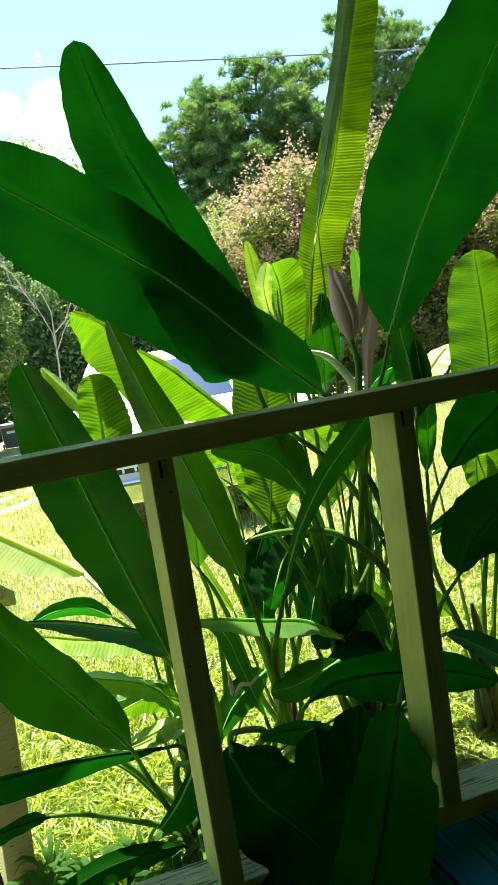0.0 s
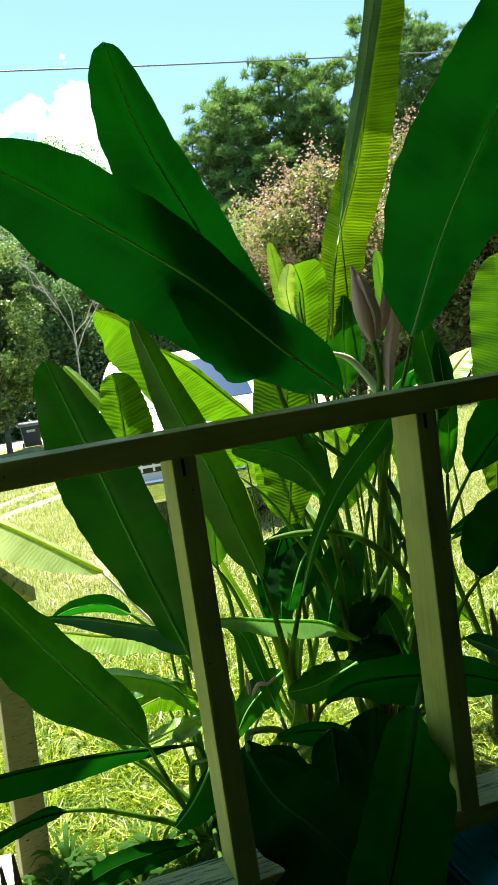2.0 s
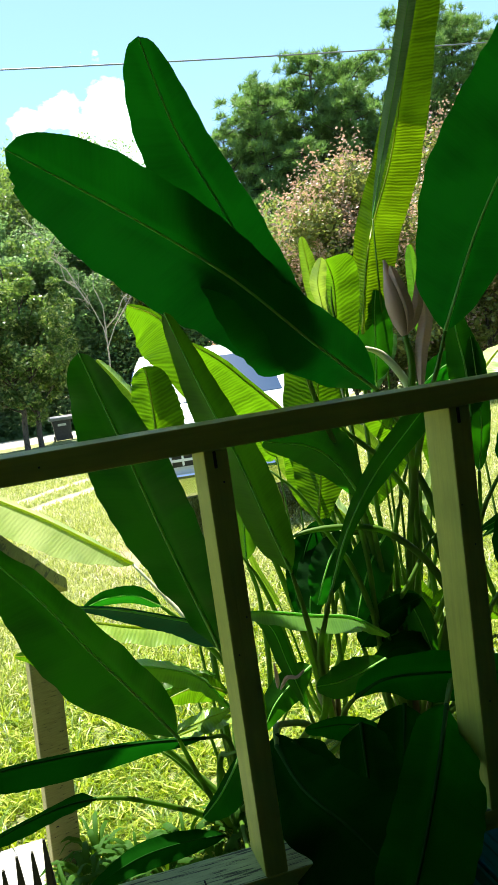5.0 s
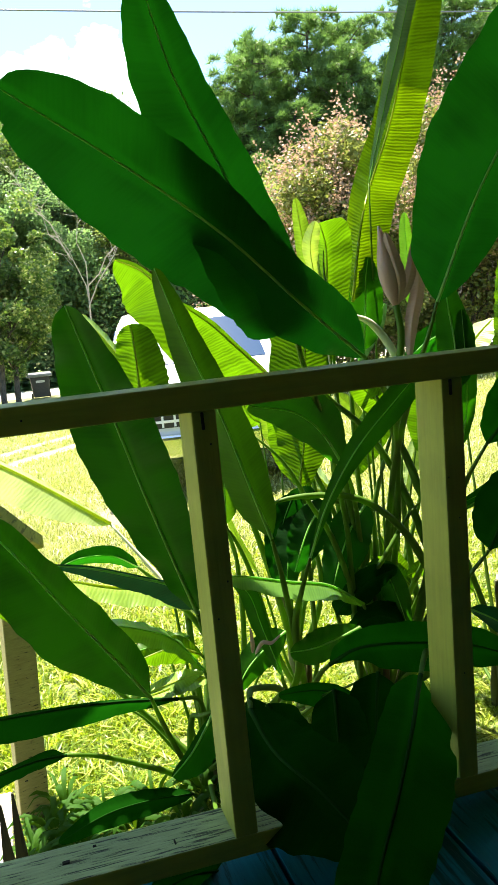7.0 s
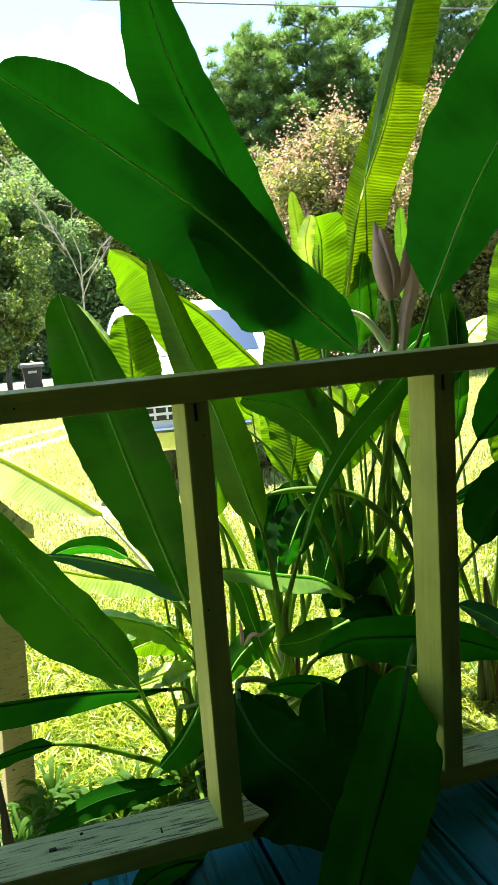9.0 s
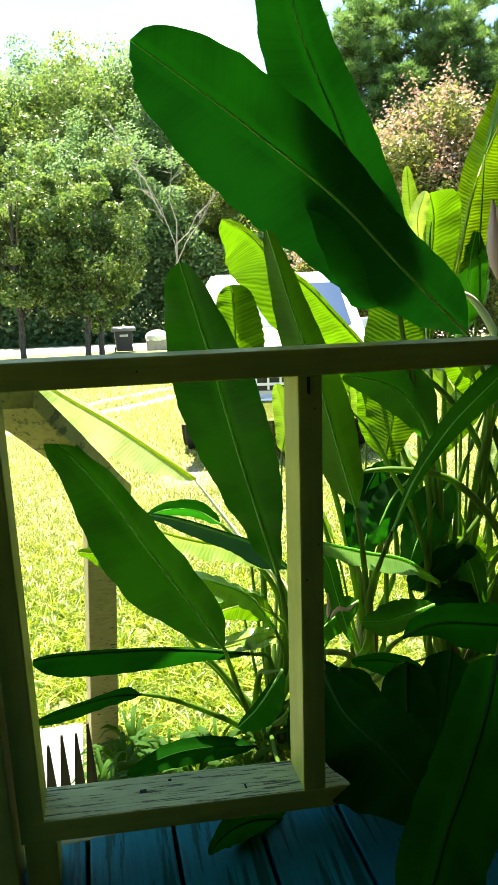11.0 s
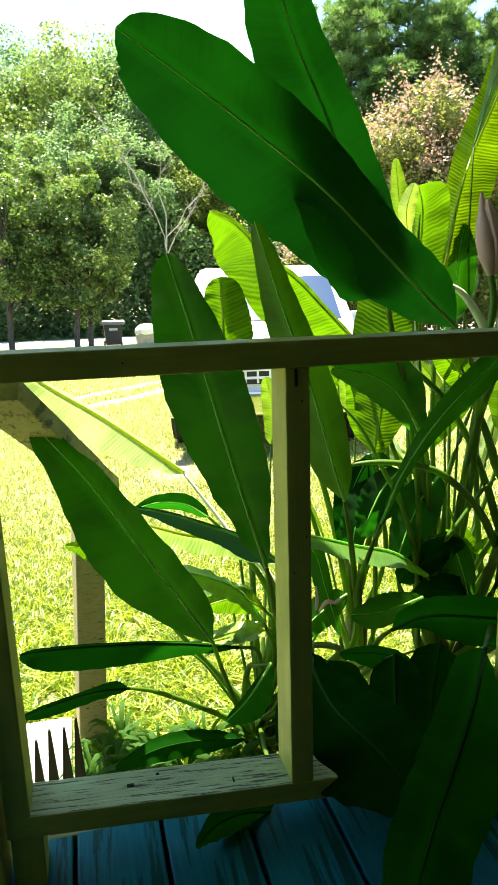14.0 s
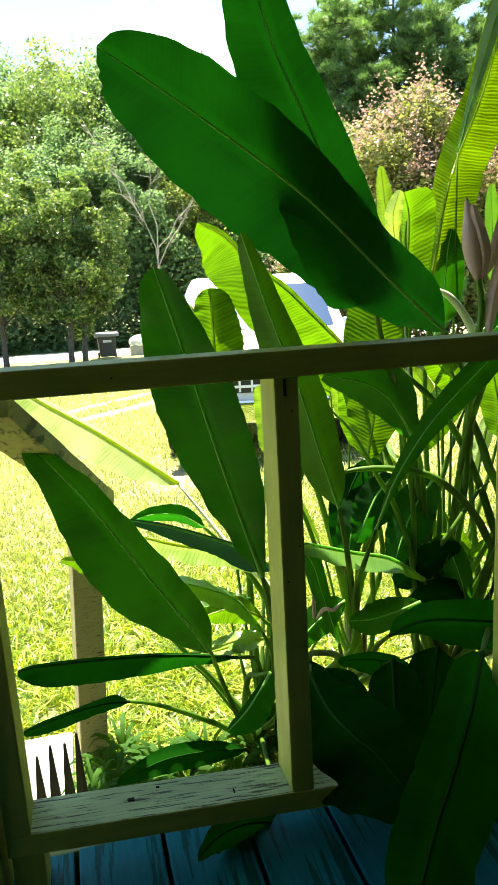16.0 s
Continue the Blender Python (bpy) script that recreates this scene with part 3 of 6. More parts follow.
def build_grass():
    """Single blades over the lawn that the porch looks on: broad and lush near the plants, thin and dry farther out."""
    rs = np.random.RandomState(4)
    n = 330000
    y = 0.72 + 13.5 * rs.rand(n) ** 2.3
    x = (-0.9 - 0.16 * y) + (2.4 + 0.95 * y) * rs.rand(n)
    keep = ~((x < -0.38) & (y < 1.27)) & ~((((x - 0.45) / 0.4) ** 2 + ((y - 5.0) / 0.7) ** 2 < 1.0 * rs.rand(n))) & ~((np.abs(y - 9.95 - 1.25 * x) < 0.3)) & ~((np.abs(y - 11.35 - 1.25 * x) < 0.25))
    tuft = np.array([noise.noise((a * 9, b * 9, 2)) + 0.6 * noise.noise((a * 2.2, b * 2.2, 7)) for a, b in zip(x, y)])
    keep &= tuft > -0.42 - 0.3 * np.clip((y - 2) / 4, 0, 1)
    x, y, tuft = x[keep], y[keep], tuft[keep]
    n = len(x)
    z = np.array([gz(a, b) for a, b in zip(x, y)])
    lush = np.clip((4.2 - y) / 2.4, 0, 1)
    h = (0.030 + 0.040 * rs.rand(n)) * (1 + 0.03 * y) * (1 + 0.5 * np.clip(tuft, -0.3, 0.8))
    wd = (0.0018 + 0.0016 * rs.rand(n) + 0.0022 * lush * rs.rand(n)) * (1 + 0.10 * y)
    an, le, ld = 6.283 * rs.rand(n), 6.283 * rs.rand(n), h * (0.4 + 1.3 * rs.rand(n))
    co = np.zeros((n, 5, 3), np.float32)
    base = np.stack([x, y, z - 0.01], 1)
    s = np.stack([np.cos(an) * wd, np.sin(an) * wd, 0 * wd], 1)
    d = np.stack([np.cos(le) * ld, np.sin(le) * ld, 0 * ld], 1)
    up = np.stack([0 * h, 0 * h, h], 1)
    co[:, 0], co[:, 1] = base - s, base + s
    co[:, 2], co[:, 3] = base + s * 0.8 + d * 0.35 + up * 0.75, base - s * 0.8 + d * 0.35 + up * 0.75
    co[:, 4] = base + d + up * 0.9
    for name, pick, mat, label in (("grass", lush > rs.rand(n), grass_blade, "lush sunlit lawn grass round the plants, bright yellow-green"),
                                   ("dry_grass", None, dry_blade, "short drying lawn grass, pale yellow-green")):
        pick = ~last if pick is None else pick
        last = pick
        c = co[pick]
        m = len(c)
        me = bpy.data.meshes.new(name)
        idx = np.arange(m)[:, None] * 5
        quads, tris = idx + np.array([[0, 1, 2, 3]]), idx + np.array([[3, 2, 4]])
        loops = np.concatenate([quads, tris], 1).ravel()
        starts = (np.arange(m)[:, None] * 7 + np.array([[0, 4]])).ravel()
        me.vertices.add(m * 5), me.loops.add(m * 7), me.polygons.add(m * 2)
        me.vertices.foreach_set("co", c.ravel())
        me.loops.foreach_set("vertex_index", loops.astype(np.int32))
        me.polygons.foreach_set("loop_start", starts.astype(np.int32))
        me.update(calc_edges=True)
        tagged(part(name, me, mat), label, "grass", kind="stuff")


# ---- porch ----
RAIL_X0, RAIL_X1 = -0.585, 2.6


def build_porch():
    deck = empty("deck_floor", (0, -1.2, 0), "painted wooden porch floor of worn boards, its blue standing in for skylight", "floor", kind="structure")
    rng = random.Random(2)
    me = [box_bm((-0.0745, -2.5, -0.035), (0.0745, 0.115, 0.0), 0.004) for _ in range(1)][0]
    board = bpy.data.meshes.new("floor_board")
    me.to_mesh(board)
    me.free()
    board.materials.append(deck_paint)
    for i in range(-8, 17):
        ob = new("floor_board", board)
        ob.parent = deck
        ob.matrix_parent_inverse = Matrix.Translation((0, 1.2, 0))
        ob.location = (-0.1475 + 0.157 * i, rng.uniform(-0.004, 0.004), 0.04 + rng.uniform(-0.0015, 0.0015))
    # unseen rim board, added so no light leaks into the gap ends
    joists = box_bm((-1.45, 0.1165, -0.20), (2.6, 0.152, 0.037), 0.003)
    tagged(part("deck_rim", joists, old_wood), "weathered rim board, unseen, closing the floor gaps against light", "rim board", kind="structure")
    # solid dark block added so the gaps between boards look shaded
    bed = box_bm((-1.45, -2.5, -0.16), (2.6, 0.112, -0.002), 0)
    tagged(part("floor_shade_block", bed, knot_and_shade), "dark block added under the porch boards in place of shade", "floor", kind="structure")
    # two unseen end walls, added to block side light from the railing fronts
    side = box_bm((2.62, -2.5, -0.5), (2.76, 1.0, 2.49), 0)
    tagged(part("unseen_wall_east", side, wall_paint), "plain dark end wall, unseen, added to keep side light off the porch", "wall", kind="structure")
    west = box_bm((-1.64, -2.5, -0.5), (-1.5, -0.35, 2.49), 0)
    tagged(part("unseen_wall_west", west, wall_paint), "plain dark end wall, unseen, added to keep side light off the porch", "wall", kind="structure")
    wall = box_bm((-4.2, -2.68, -0.5), (3.4, -2.5, 2.49), 0)
    tagged(part("wall_south", wall, wall_paint), "plain painted house wall behind the porch", "wall", kind="structure")
    roof = box_bm((-1.5, -2.68, 2.50), (3.6, 1.40, 2.60), 0.004)
    tagged(part("ceiling", roof, ceiling_paint), "painted porch ceiling under a deep overhang", "ceiling", kind="structure")


def stud(name, lo, hi, parent, material, lean=0.0, label=""):
    """A length of lumber with eased edges; lean shifts its top sideways."""
    bm = box_bm(lo, hi, 0.0035)
    for v in bm.verts:
        f = (v.co.z - lo[2]) / max(hi[2] - lo[2], 1e-6)
        v.co.x += lean * f
    o = Vector(parent.location)
    bmesh.ops.translate(bm, verts=bm.verts[:], vec=-o)
    return part(name, bm, material, parent, label)


def notch(name, at, size, parent):
    """A knot, nail hole or split: a small dark block in place of a shaded hole."""
    bm = box_bm([at[i] - size[i] / 2 for i in range(3)], [at[i] + size[i] / 2 for i in range(3)], min(size) * 0.3, 1)
    bmesh.ops.translate(bm, verts=bm.verts[:], vec=-Vector(parent.location))
    return part(name, bm, knot_and_shade, parent)


def build_railing():
    r = empty("porch_railing", (0, 0.045, 0.04), "cream-painted porch railing of two-by-four lumber, cracked and peeling", "railing")

    def low(x):
        """Top of the bottom rail, which sags from the end post along the porch."""
        return 0.149 - 0.06 * x if x < 0.7 else 0.107
    stud("top_rail", (RAIL_X0, -0.004, 0.882), (RAIL_X1, 0.092, 0.925), r, paint_x)
    bm = box_bm((-0.4835, 0.0, -0.039), (RAIL_X1, 0.092, 0.0), 0.0035)
    bmesh.ops.bisect_plane(bm, geom=bm.verts[:] + bm.edges[:] + bm.faces[:], plane_co=(0.7, 0, 0), plane_no=(1, 0, 0))
    for v in bm.verts:
        v.co.z += low(v.co.x)
    bmesh.ops.translate(bm, verts=bm.verts[:], vec=-Vector(r.location))
    # upward faces take the cracked paint with sky light in its tone
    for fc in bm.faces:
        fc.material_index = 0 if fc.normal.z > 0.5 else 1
    part("bottom_rail", bm, paint_crack_top_lit, r, "bottom rail with deep black grain cracks").data.materials.append(paint_x)
    stud("post", (-0.4835, 0.001, low(-0.46) - 0.004), (-0.4435, 0.090, 0.882), r, paint_z, -0.012, "leaning cream-painted upright")
    stud("post", (-0.001, 0.001, low(0.02) - 0.004), (0.040, 0.090, 0.882), r, paint_z, 0.005)
    stud("post", (0.445, 0.001, low(0.46) - 0.004), (0.4875, 0.090, 0.882), r, paint_z, 0.013)
    for x in (0.93, 1.40, 1.87, 2.34):
        stud("post", (x, 0.001, low(x) - 0.004), (x + 0.038, 0.090, 0.882), r, paint_z)
    stud("support_post", (-0.595, -0.006, 0.04), (-0.490, 0.085, 0.882), r, paint_z, -0.012, "thick square end post")
    stud("foot_block", (-0.479, 0.004, 0.04), (-0.427, 0.088, 0.1365), r, paint_z, 0, "short block under the bottom rail")
    stud("foot_block", (0.86, 0.004, 0.04), (0.92, 0.088, 0.068), r, paint_z)
    notch("split", (0.0215, 0.0005, 0.866), (0.005, 0.004, 0.028), r)
    notch("split", (0.475, 0.0005, 0.866), (0.006, 0.004, 0.028), r)
    notch("nail_hole", (-0.279, 0.049, low(-0.279) + 0.0003), (0.012, 0.008, 0.003), r)
    notch("nail_hole", (-0.10, 0.030, low(-0.10) + 0.0003), (0.003, 0.012, 0.003), r)
    notch("nail_hole", (-0.23, 0.072, low(-0.23) + 0.0003), (0.006, 0.005, 0.003), r)
    notch("nail_hole", (-0.248, -0.0038, 0.903), (0.003, 0.001, 0.003), r)
    for x, z in ((0.461, 0.705), (0.479, 0.628), (0.031, 0.828), (0.012, 0.54), (0.034, 0.60), (0.470, 0.33)):
        notch("nail_hole", (x, 0.0008, z), (0.0026, 0.0012, 0.003), r)


def build_stair_rail():
    """The handrail of the steps beside the porch, down to its newel post."""
    s = empty("stair_railing", (-0.36, 1.05, gz(0, 1.05)), "weathered bare-wood stair handrail on a square newel post", "railing")
    a, b = Vector((-0.452, 0.118, 0.862)), Vector((-0.262, 1.125, 0.440))
    d = (b - a).normalized()
    side = d.cross(Vector((0, 0, 1))).normalized()
    up = side.cross(d)
    bm = box_bm((-0.045, 0, -0.019), (0.045, (b - a).length, 0.019), 0.003)
    bmesh.ops.subdivide_edges(bm, edges=[e for e in bm.edges if e.calc_length() > 0.5], cuts=8)
    rng = random.Random(8)
    m = Matrix((side, d, up)).transposed()
    for v in bm.verts:
        v.co = m @ v.co + a - s.location + Vector((rng.uniform(-1, 1), rng.uniform(-1, 1), rng.uniform(-1, 1))) * 0.0012
    part("handrail", bm, old_wood_y, s, "mossy sloping handrail board")
    bm = box_bm((-0.043, -0.0445, -0.12), (0.043, 0.0445, 0.81), 0.004)
    for v in bm.verts:
        v.co.x += 0.055 * v.co.z
    bmesh.ops.rotate(bm, verts=bm.verts[:], cent=(0, 0, 0), matrix=Matrix.Rotation(radians(8), 3, "Z"))
    bmesh.ops.translate(bm, verts=bm.verts[:], vec=(-0.003, 0.035, 0))
    part("newel_post", bm, newel_wood, s, "square bare-wood newel post, split at its foot")
    notch("knot", (-0.372, 1.043, -0.250), (0.022, 0.008, 0.006), s)
    slab = box_bm((-1.5, 0.86, gz(0, 1) - 0.1), (-0.424, 1.24, gz(0, 1) + 0.025), 0.008)
    tagged(part("pavement", slab, concrete), "sun-bleached concrete pad at the foot of the steps", "pavement", kind="structure")


def build_lumber_spikes():
    """The pointed picket ends beside the pad."""
    f = empty("picket_edging", (-0.43, 0.76, gz(0, 0.76)), "short dark pointed garden pickets at the edge of the pad", "garden edging")
    for i, x in enumerate((-0.50, -0.463, -0.425, -0.392)):
        bm = bmesh.new()
        w, t, h = 0.017, 0.008, 0.20 + 0.012 * (i % 2) + 0.012 * i
        lo = [bm.verts.new((x + 0.43 + sx * w, sy * t, -0.02)) for sx, sy in ((-1, -1), (1, -1), (1, 1), (-1, 1))]
        mid = [bm.verts.new((x + 0.43 + sx * w * 0.9, sy * t, h * 0.45)) for sx, sy in ((-1, -1), (1, -1), (1, 1), (-1, 1))]
        tip = [bm.verts.new((x + 0.43 + 0.003 * sx, sy * t * 0.5, h + 0.05)) for sx, sy in ((-1, -1), (1, -1), (1, 1), (-1, 1))]
        for q, w2 in ((lo, mid), (mid, tip)):
            for k in range(4):
                bm.faces.new((q[k], q[(k + 1) % 4], w2[(k + 1) % 4], w2[k]))
        bm.faces.new(tip)
        part("picket", bm, dark_wood, f)


# ---- trees ----
def quads_mesh(name, centres, sizes, rs, aspect=0.6, upward=0.35):
    """Many small leaves, each a bent lozenge."""
    n = len(centres)
    a = rs.normal(size=(n, 3))
    a[:, 2] *= 0.6
    a /= np.linalg.norm(a, axis=1)[:, None]
    b = rs.normal(size=(n, 3))
    b[:, 2] *= 1 - upward
    b -= a * (a * b).sum(1)[:, None]
    b /= np.linalg.norm(b, axis=1)[:, None] + 1e-9
    s = sizes[:, None]
    co = np.stack([centres - a * s, centres + b * s * aspect + np.cross(a, b) * s * 0.15, centres + a * s, centres - b * s * aspect + np.cross(a, b) * s * 0.15], 1).astype(np.float32)
    me = bpy.data.meshes.new(name)
    me.vertices.add(n * 4), me.loops.add(n * 4), me.polygons.add(n)
    me.vertices.foreach_set("co", co.ravel())
    me.loops.foreach_set("vertex_index", np.arange(n * 4, dtype=np.int32))
    me.polygons.foreach_set("loop_start", np.arange(n, dtype=np.int32) * 4)
    me.update(calc_edges=True)
    return me


def limbs_mesh(name, segments):
    verts, faces = [], []
    for p, q, r0, r1 in segments:
        me_p = [Vector(p).lerp(Vector(q), k / 3) for k in range(4)]
        t = (me_p[-1] - me_p[0]).normalized()
        a = t.cross(Vector((0.3, 0.2, 1))).normalized()
        b = t.cross(a)
        o = len(verts)
        for k, c in enumerate(me_p):
            r = r0 + (r1 - r0) * k / 3
            c = c + (a * math.sin(k * 2.1) + b * math.cos(k * 1.7)) * 0.25 * r0 * (0 < k < 3)
            for w in range(6):
                verts.append(c + (a * math.cos(w * 1.0472) + b * math.sin(w * 1.0472)) * r)
        for k in range(3):
            for w in range(6):
                faces.append((o + k * 6 + w, o + k * 6 + (w + 1) % 6, o + (k + 1) * 6 + (w + 1) % 6, o + (k + 1) * 6 + w))
    return mesh_of(name, verts, faces, True)


def broad_tree(name, at, height, radius, seed, leaf_mat, label, low=0.25, leaves=9000, leaf=0.16, lobes=46, trunk=0.16, category="tree", bloom=None, stems=1, clump=(0.15, 0.32)):
    rs = np.random.RandomState(seed)
    t = empty(name, at, label, category)
    segs, tips = [], []
    for s in range(stems):
        ox, oy = (rs.rand(2) - 0.5) * (0.5 if stems > 1 else 0)
        lean = (rs.rand(2) - 0.5) * (radius * 0.7 if stems > 1 else 0.6)
        fork = Vector((ox + lean[0] * 0.5, oy + lean[1] * 0.5, height * (low + 0.08)))
        top = Vector((ox + lean[0], oy + lean[1], height * 0.86))
        segs += [((ox, oy, -0.15), fork, trunk, trunk * 0.75), (fork, top, trunk * 0.75, trunk * 0.15)]
    part("trunk", limbs_mesh("trunk", segs), bark, t)
    centres = []
    for i in range(lobes):
        u = rs.normal(size=3)
        u /= np.linalg.norm(u)
        k = rs.rand() ** 0.45
        cz = height * (low + (1 - low) * 0.5)
        c = np.array((u[0] * radius * k, u[1] * radius * k, cz + u[2] * height * (1 - low) * 0.48 * k))
        wob = 1 + 0.35 * noise.noise((u[0] * 2 + seed, u[1] * 2, u[2] * 2))
        c[:2] *= wob
        centres.append(c)
        if i % 3 == 0:
            tips.append(c)
    part("branchwork", limbs_mesh("branchwork", [(Vector((0, 0, max(height * low, c[2] * 0.55))), Vector(c), trunk * 0.28, trunk * 0.06) for c in tips]), bark, t)
    per = leaves // lobes
    pts, sizes = [], []
    for c in centres:
        r = radius * rs.uniform(*clump)
        u = rs.normal(size=(per, 3))
        u /= np.linalg.norm(u, axis=1)[:, None]
        d = r * (0.35 + 0.65 * rs.rand(per)[:, None] ** 0.5)
        p = c + u * d * np.array((1, 1, 0.72)) - np.array((0, 0, 0.18)) * (rs.rand(per)[:, None])
        pts.append(p)
        sizes.append(leaf * (0.45 + 0.8 * rs.rand(per)))
    part("crown", quads_mesh("crown", np.concatenate(pts), np.concatenate(sizes), rs), leaf_mat, t)
    if bloom:
        bp, bs = [], []
        for c in centres:
            u = rs.normal(size=(13, 3))
            u[:, 2] = np.abs(u[:, 2]) * 0.8
            u /= np.linalg.norm(u, axis=1)[:, None]
            for q in u:
                tip = c + q * radius * rs.uniform(0.22, 0.46)
                m = 22
                bp.append(tip + rs.normal(size=(m, 3)) * np.array((0.075, 0.075, 0.14)))
                bs.append(0.034 * (0.6 + 0.8 * rs.rand(m)))
        part("blossoms", quads_mesh("blossoms", np.concatenate(bp), np.concatenate(bs), rs, 0.8), bloom, t, "faded pink blossom clusters")
    return t


def pine_tree(at, height, seed, spread=5.0, low=0.25):
    rs = np.random.RandomState(seed)
    t = empty("pine_tree", at, "tall loblolly pine with tufted needles on open limbs", "tree", "pines behind the yard")
    part("trunk", tube_mesh("trunk", spline([(0, 0, -0.3), (0.15, 0.1, height * 0.4), (-0.1, 0, height * 0.75), (0, 0, height)], 14), [0.34, 0.28, 0.2, 0.05], 8), bark, t)
    segs, tv = [], []
    for i in range(70):
        f = low + (1 - low) * (i / 69) ** 0.9
        z = height * f
        ln = spread * (1.15 - f) ** 0.55 * rs.uniform(0.6, 1.15) + 0.5
        an = i * 2.4 + rs.uniform(-0.4, 0.4)
        d = np.array((math.cos(an), math.sin(an), rs.uniform(0.05, 0.45)))
        p = np.array((0, 0, z))
        q = p + d * ln
        segs.append((Vector(p), Vector(q), 0.07, 0.02))
        puffs = 2 + int(ln * 0.9)
        for k in range(puffs):
            c0 = p + d * ln * (0.38 + 0.66 * (k + rs.rand()) / puffs) + rs.normal(size=3) * np.array((0.35, 0.35, 0.18))
            r = rs.uniform(0.38, 0.62)
            for _ in range(9):
                v = rs.normal(size=3)
                v /= np.linalg.norm(v)
                v[2] = abs(v[2]) - 0.25
                tv.append(c0 + v * r * np.array((1, 1, 0.75)))
    part("branchwork", limbs_mesh("branchwork", segs), bark, t)
    c = np.array(tv)
    n, m = len(c), 16
    dirs = rs.normal(size=(n, m, 3)) + np.array((0, 0, 0.95))
    dirs /= np.linalg.norm(dirs, axis=2)[:, :, None]
    ln = 0.42 + 0.42 * rs.rand(n, m, 1)
    sd = np.cross(dirs, rs.normal(size=(n, m, 3)))
    sd /= np.linalg.norm(sd, axis=2)[:, :, None]
    base = c[:, None, :] + 0 * dirs
    tri = np.stack([base - sd * 0.042, base + sd * 0.042, base + dirs * ln], 2).reshape(-1, 3).astype(np.float32)
    me = bpy.data.meshes.new("crown")
    k = n * m
    me.vertices.add(k * 3), me.loops.add(k * 3), me.polygons.add(k)
    me.vertices.foreach_set("co", tri.ravel())
    me.loops.foreach_set("vertex_index", np.arange(k * 3, dtype=np.int32))
    me.polygons.foreach_set("loop_start", np.arange(k, dtype=np.int32) * 3)
    me.update(calc_edges=True)
    part("crown", me, needle, t)
    return t


def build_trees():
    low = gz(0, 40)
    rng = random.Random(11)
    # the wood beyond the road
    kinds = [broad_tree("broadleaf_tree", (-6, 41, low), 14.0, 4.2, 21, broad_leaf, "tall leafy woodland tree in full summer leaf", 0.16, 60000, 0.095, 170),
             broad_tree("broadleaf_tree", (1.5, 44, low), 14.5, 4.4, 22, dark_leaf, "tall dark green woodland tree in full leaf", 0.14, 60000, 0.095, 170),
             broad_tree("broadleaf_tree", (7, 42, low), 11.5, 4.0, 23, broad_leaf, "broad leafy woodland tree in full summer leaf", 0.12, 60000, 0.095, 170),
             broad_tree("broadleaf_tree", (-13, 39, low), 12.5, 4.2, 24, lit_leaf, "sunlit yellow-green woodland tree", 0.14, 60000, 0.095, 170)]
    for k in kinds:
        k["group"] = "woodland trees beyond the road"
    spots = []
    for row, (y, x0, x1, step) in enumerate(((39.2, -24, 13, 2.1), (43.5, -28, 26, 2.4), (49, -32, 34, 2.8))):
        x = x0
        while x < x1:
            spots.append((x + rng.uniform(-1, 1), y + rng.uniform(-1.2, 1.2), row))
            x += step
    for x, y, row in spots:
        k = kinds[rng.randrange(4)]
        tall = (0.72 if row == 0 else 1.12 if row == 1 else 1.36) * rng.uniform(0.9, 1.1)
        if x > 8:
            tall *= 0.7
        copy_thing(k, Matrix.Translation((x, y, low)) @ Matrix.Rotation(rng.uniform(0, 6.28), 4, "Z") @ Matrix.Diagonal((tall ** 0.6, tall ** 0.6, tall, 1)))
    # two slim trees before the road
    for x, y, h, r, s in ((-0.29, 26.0, 7.9, 2.2, 31), (0.21, 26.4, 6.2, 2.1, 32), (-2.5, 25.8, 8.0, 2.4, 33), (-5.4, 26.4, 8.4, 2.4, 34)):
        tr = broad_tree("sweetgum_tree", (x, y, gz(x, y)), h, r, s, lit_leaf, "slim young roadside tree with sunlit leaves", 0.17, 24000, 0.074, 64, 0.11, clump=(0.11, 0.28))
        tr["group"] = "young trees by the road"
    # undergrowth at the edge of the wood
    rs = np.random.RandomState(51)
    n = 140000
    x = rs.uniform(-32, 30, n)
    top = 5.2 + 2.4 * np.array([noise.noise((a * 0.35, 0, 4)) for a in x])
    y = 35.3 + rs.rand(n) * 3.5
    z = low + np.maximum(top, 0.5) * rs.rand(n) ** 1.35
    u = part("undergrowth", quads_mesh("undergrowth", np.stack([x, y, z], 1), 0.115 * (0.6 + 0.8 * rs.rand(n)), rs), dark_leaf)
    tagged(u, "dark tangled undergrowth along the edge of the wood", "undergrowth", kind="stuff")
    # pines
    p1 = pine_tree((28.5, 60, low), 27.5, 61)
    p2 = pine_tree((39.5, 60, low), 31.5, 62, 5.4, 0.4)
    for src, x, y, s in ((p1, 23.2, 60, 0.90), (p1, 33.0, 61, 0.99), (p2, 44.6, 62, 1.0), (p1, 26, 64, 0.96), (p1, 30.6, 58, 0.86), (p1, 36, 58, 0.82), (p1, 20.4, 62, 0.80), (p1, 41.5, 57, 0.74), (p1, 34, 56, 0.72), (p1, 25.4, 57, 0.7), (p2, 49, 60, 0.94), (p1, 45, 56, 0.66), (p1, 30, 55, 0.6), (p1, 21.5, 56, 0.55)):
        copy_thing(src, Matrix.Translation((x, y, low)) @ Matrix.Rotation(x * 1.7, 4, "Z") @ Matrix.Diagonal((s * 1.1, s * 1.1, s, 1)))
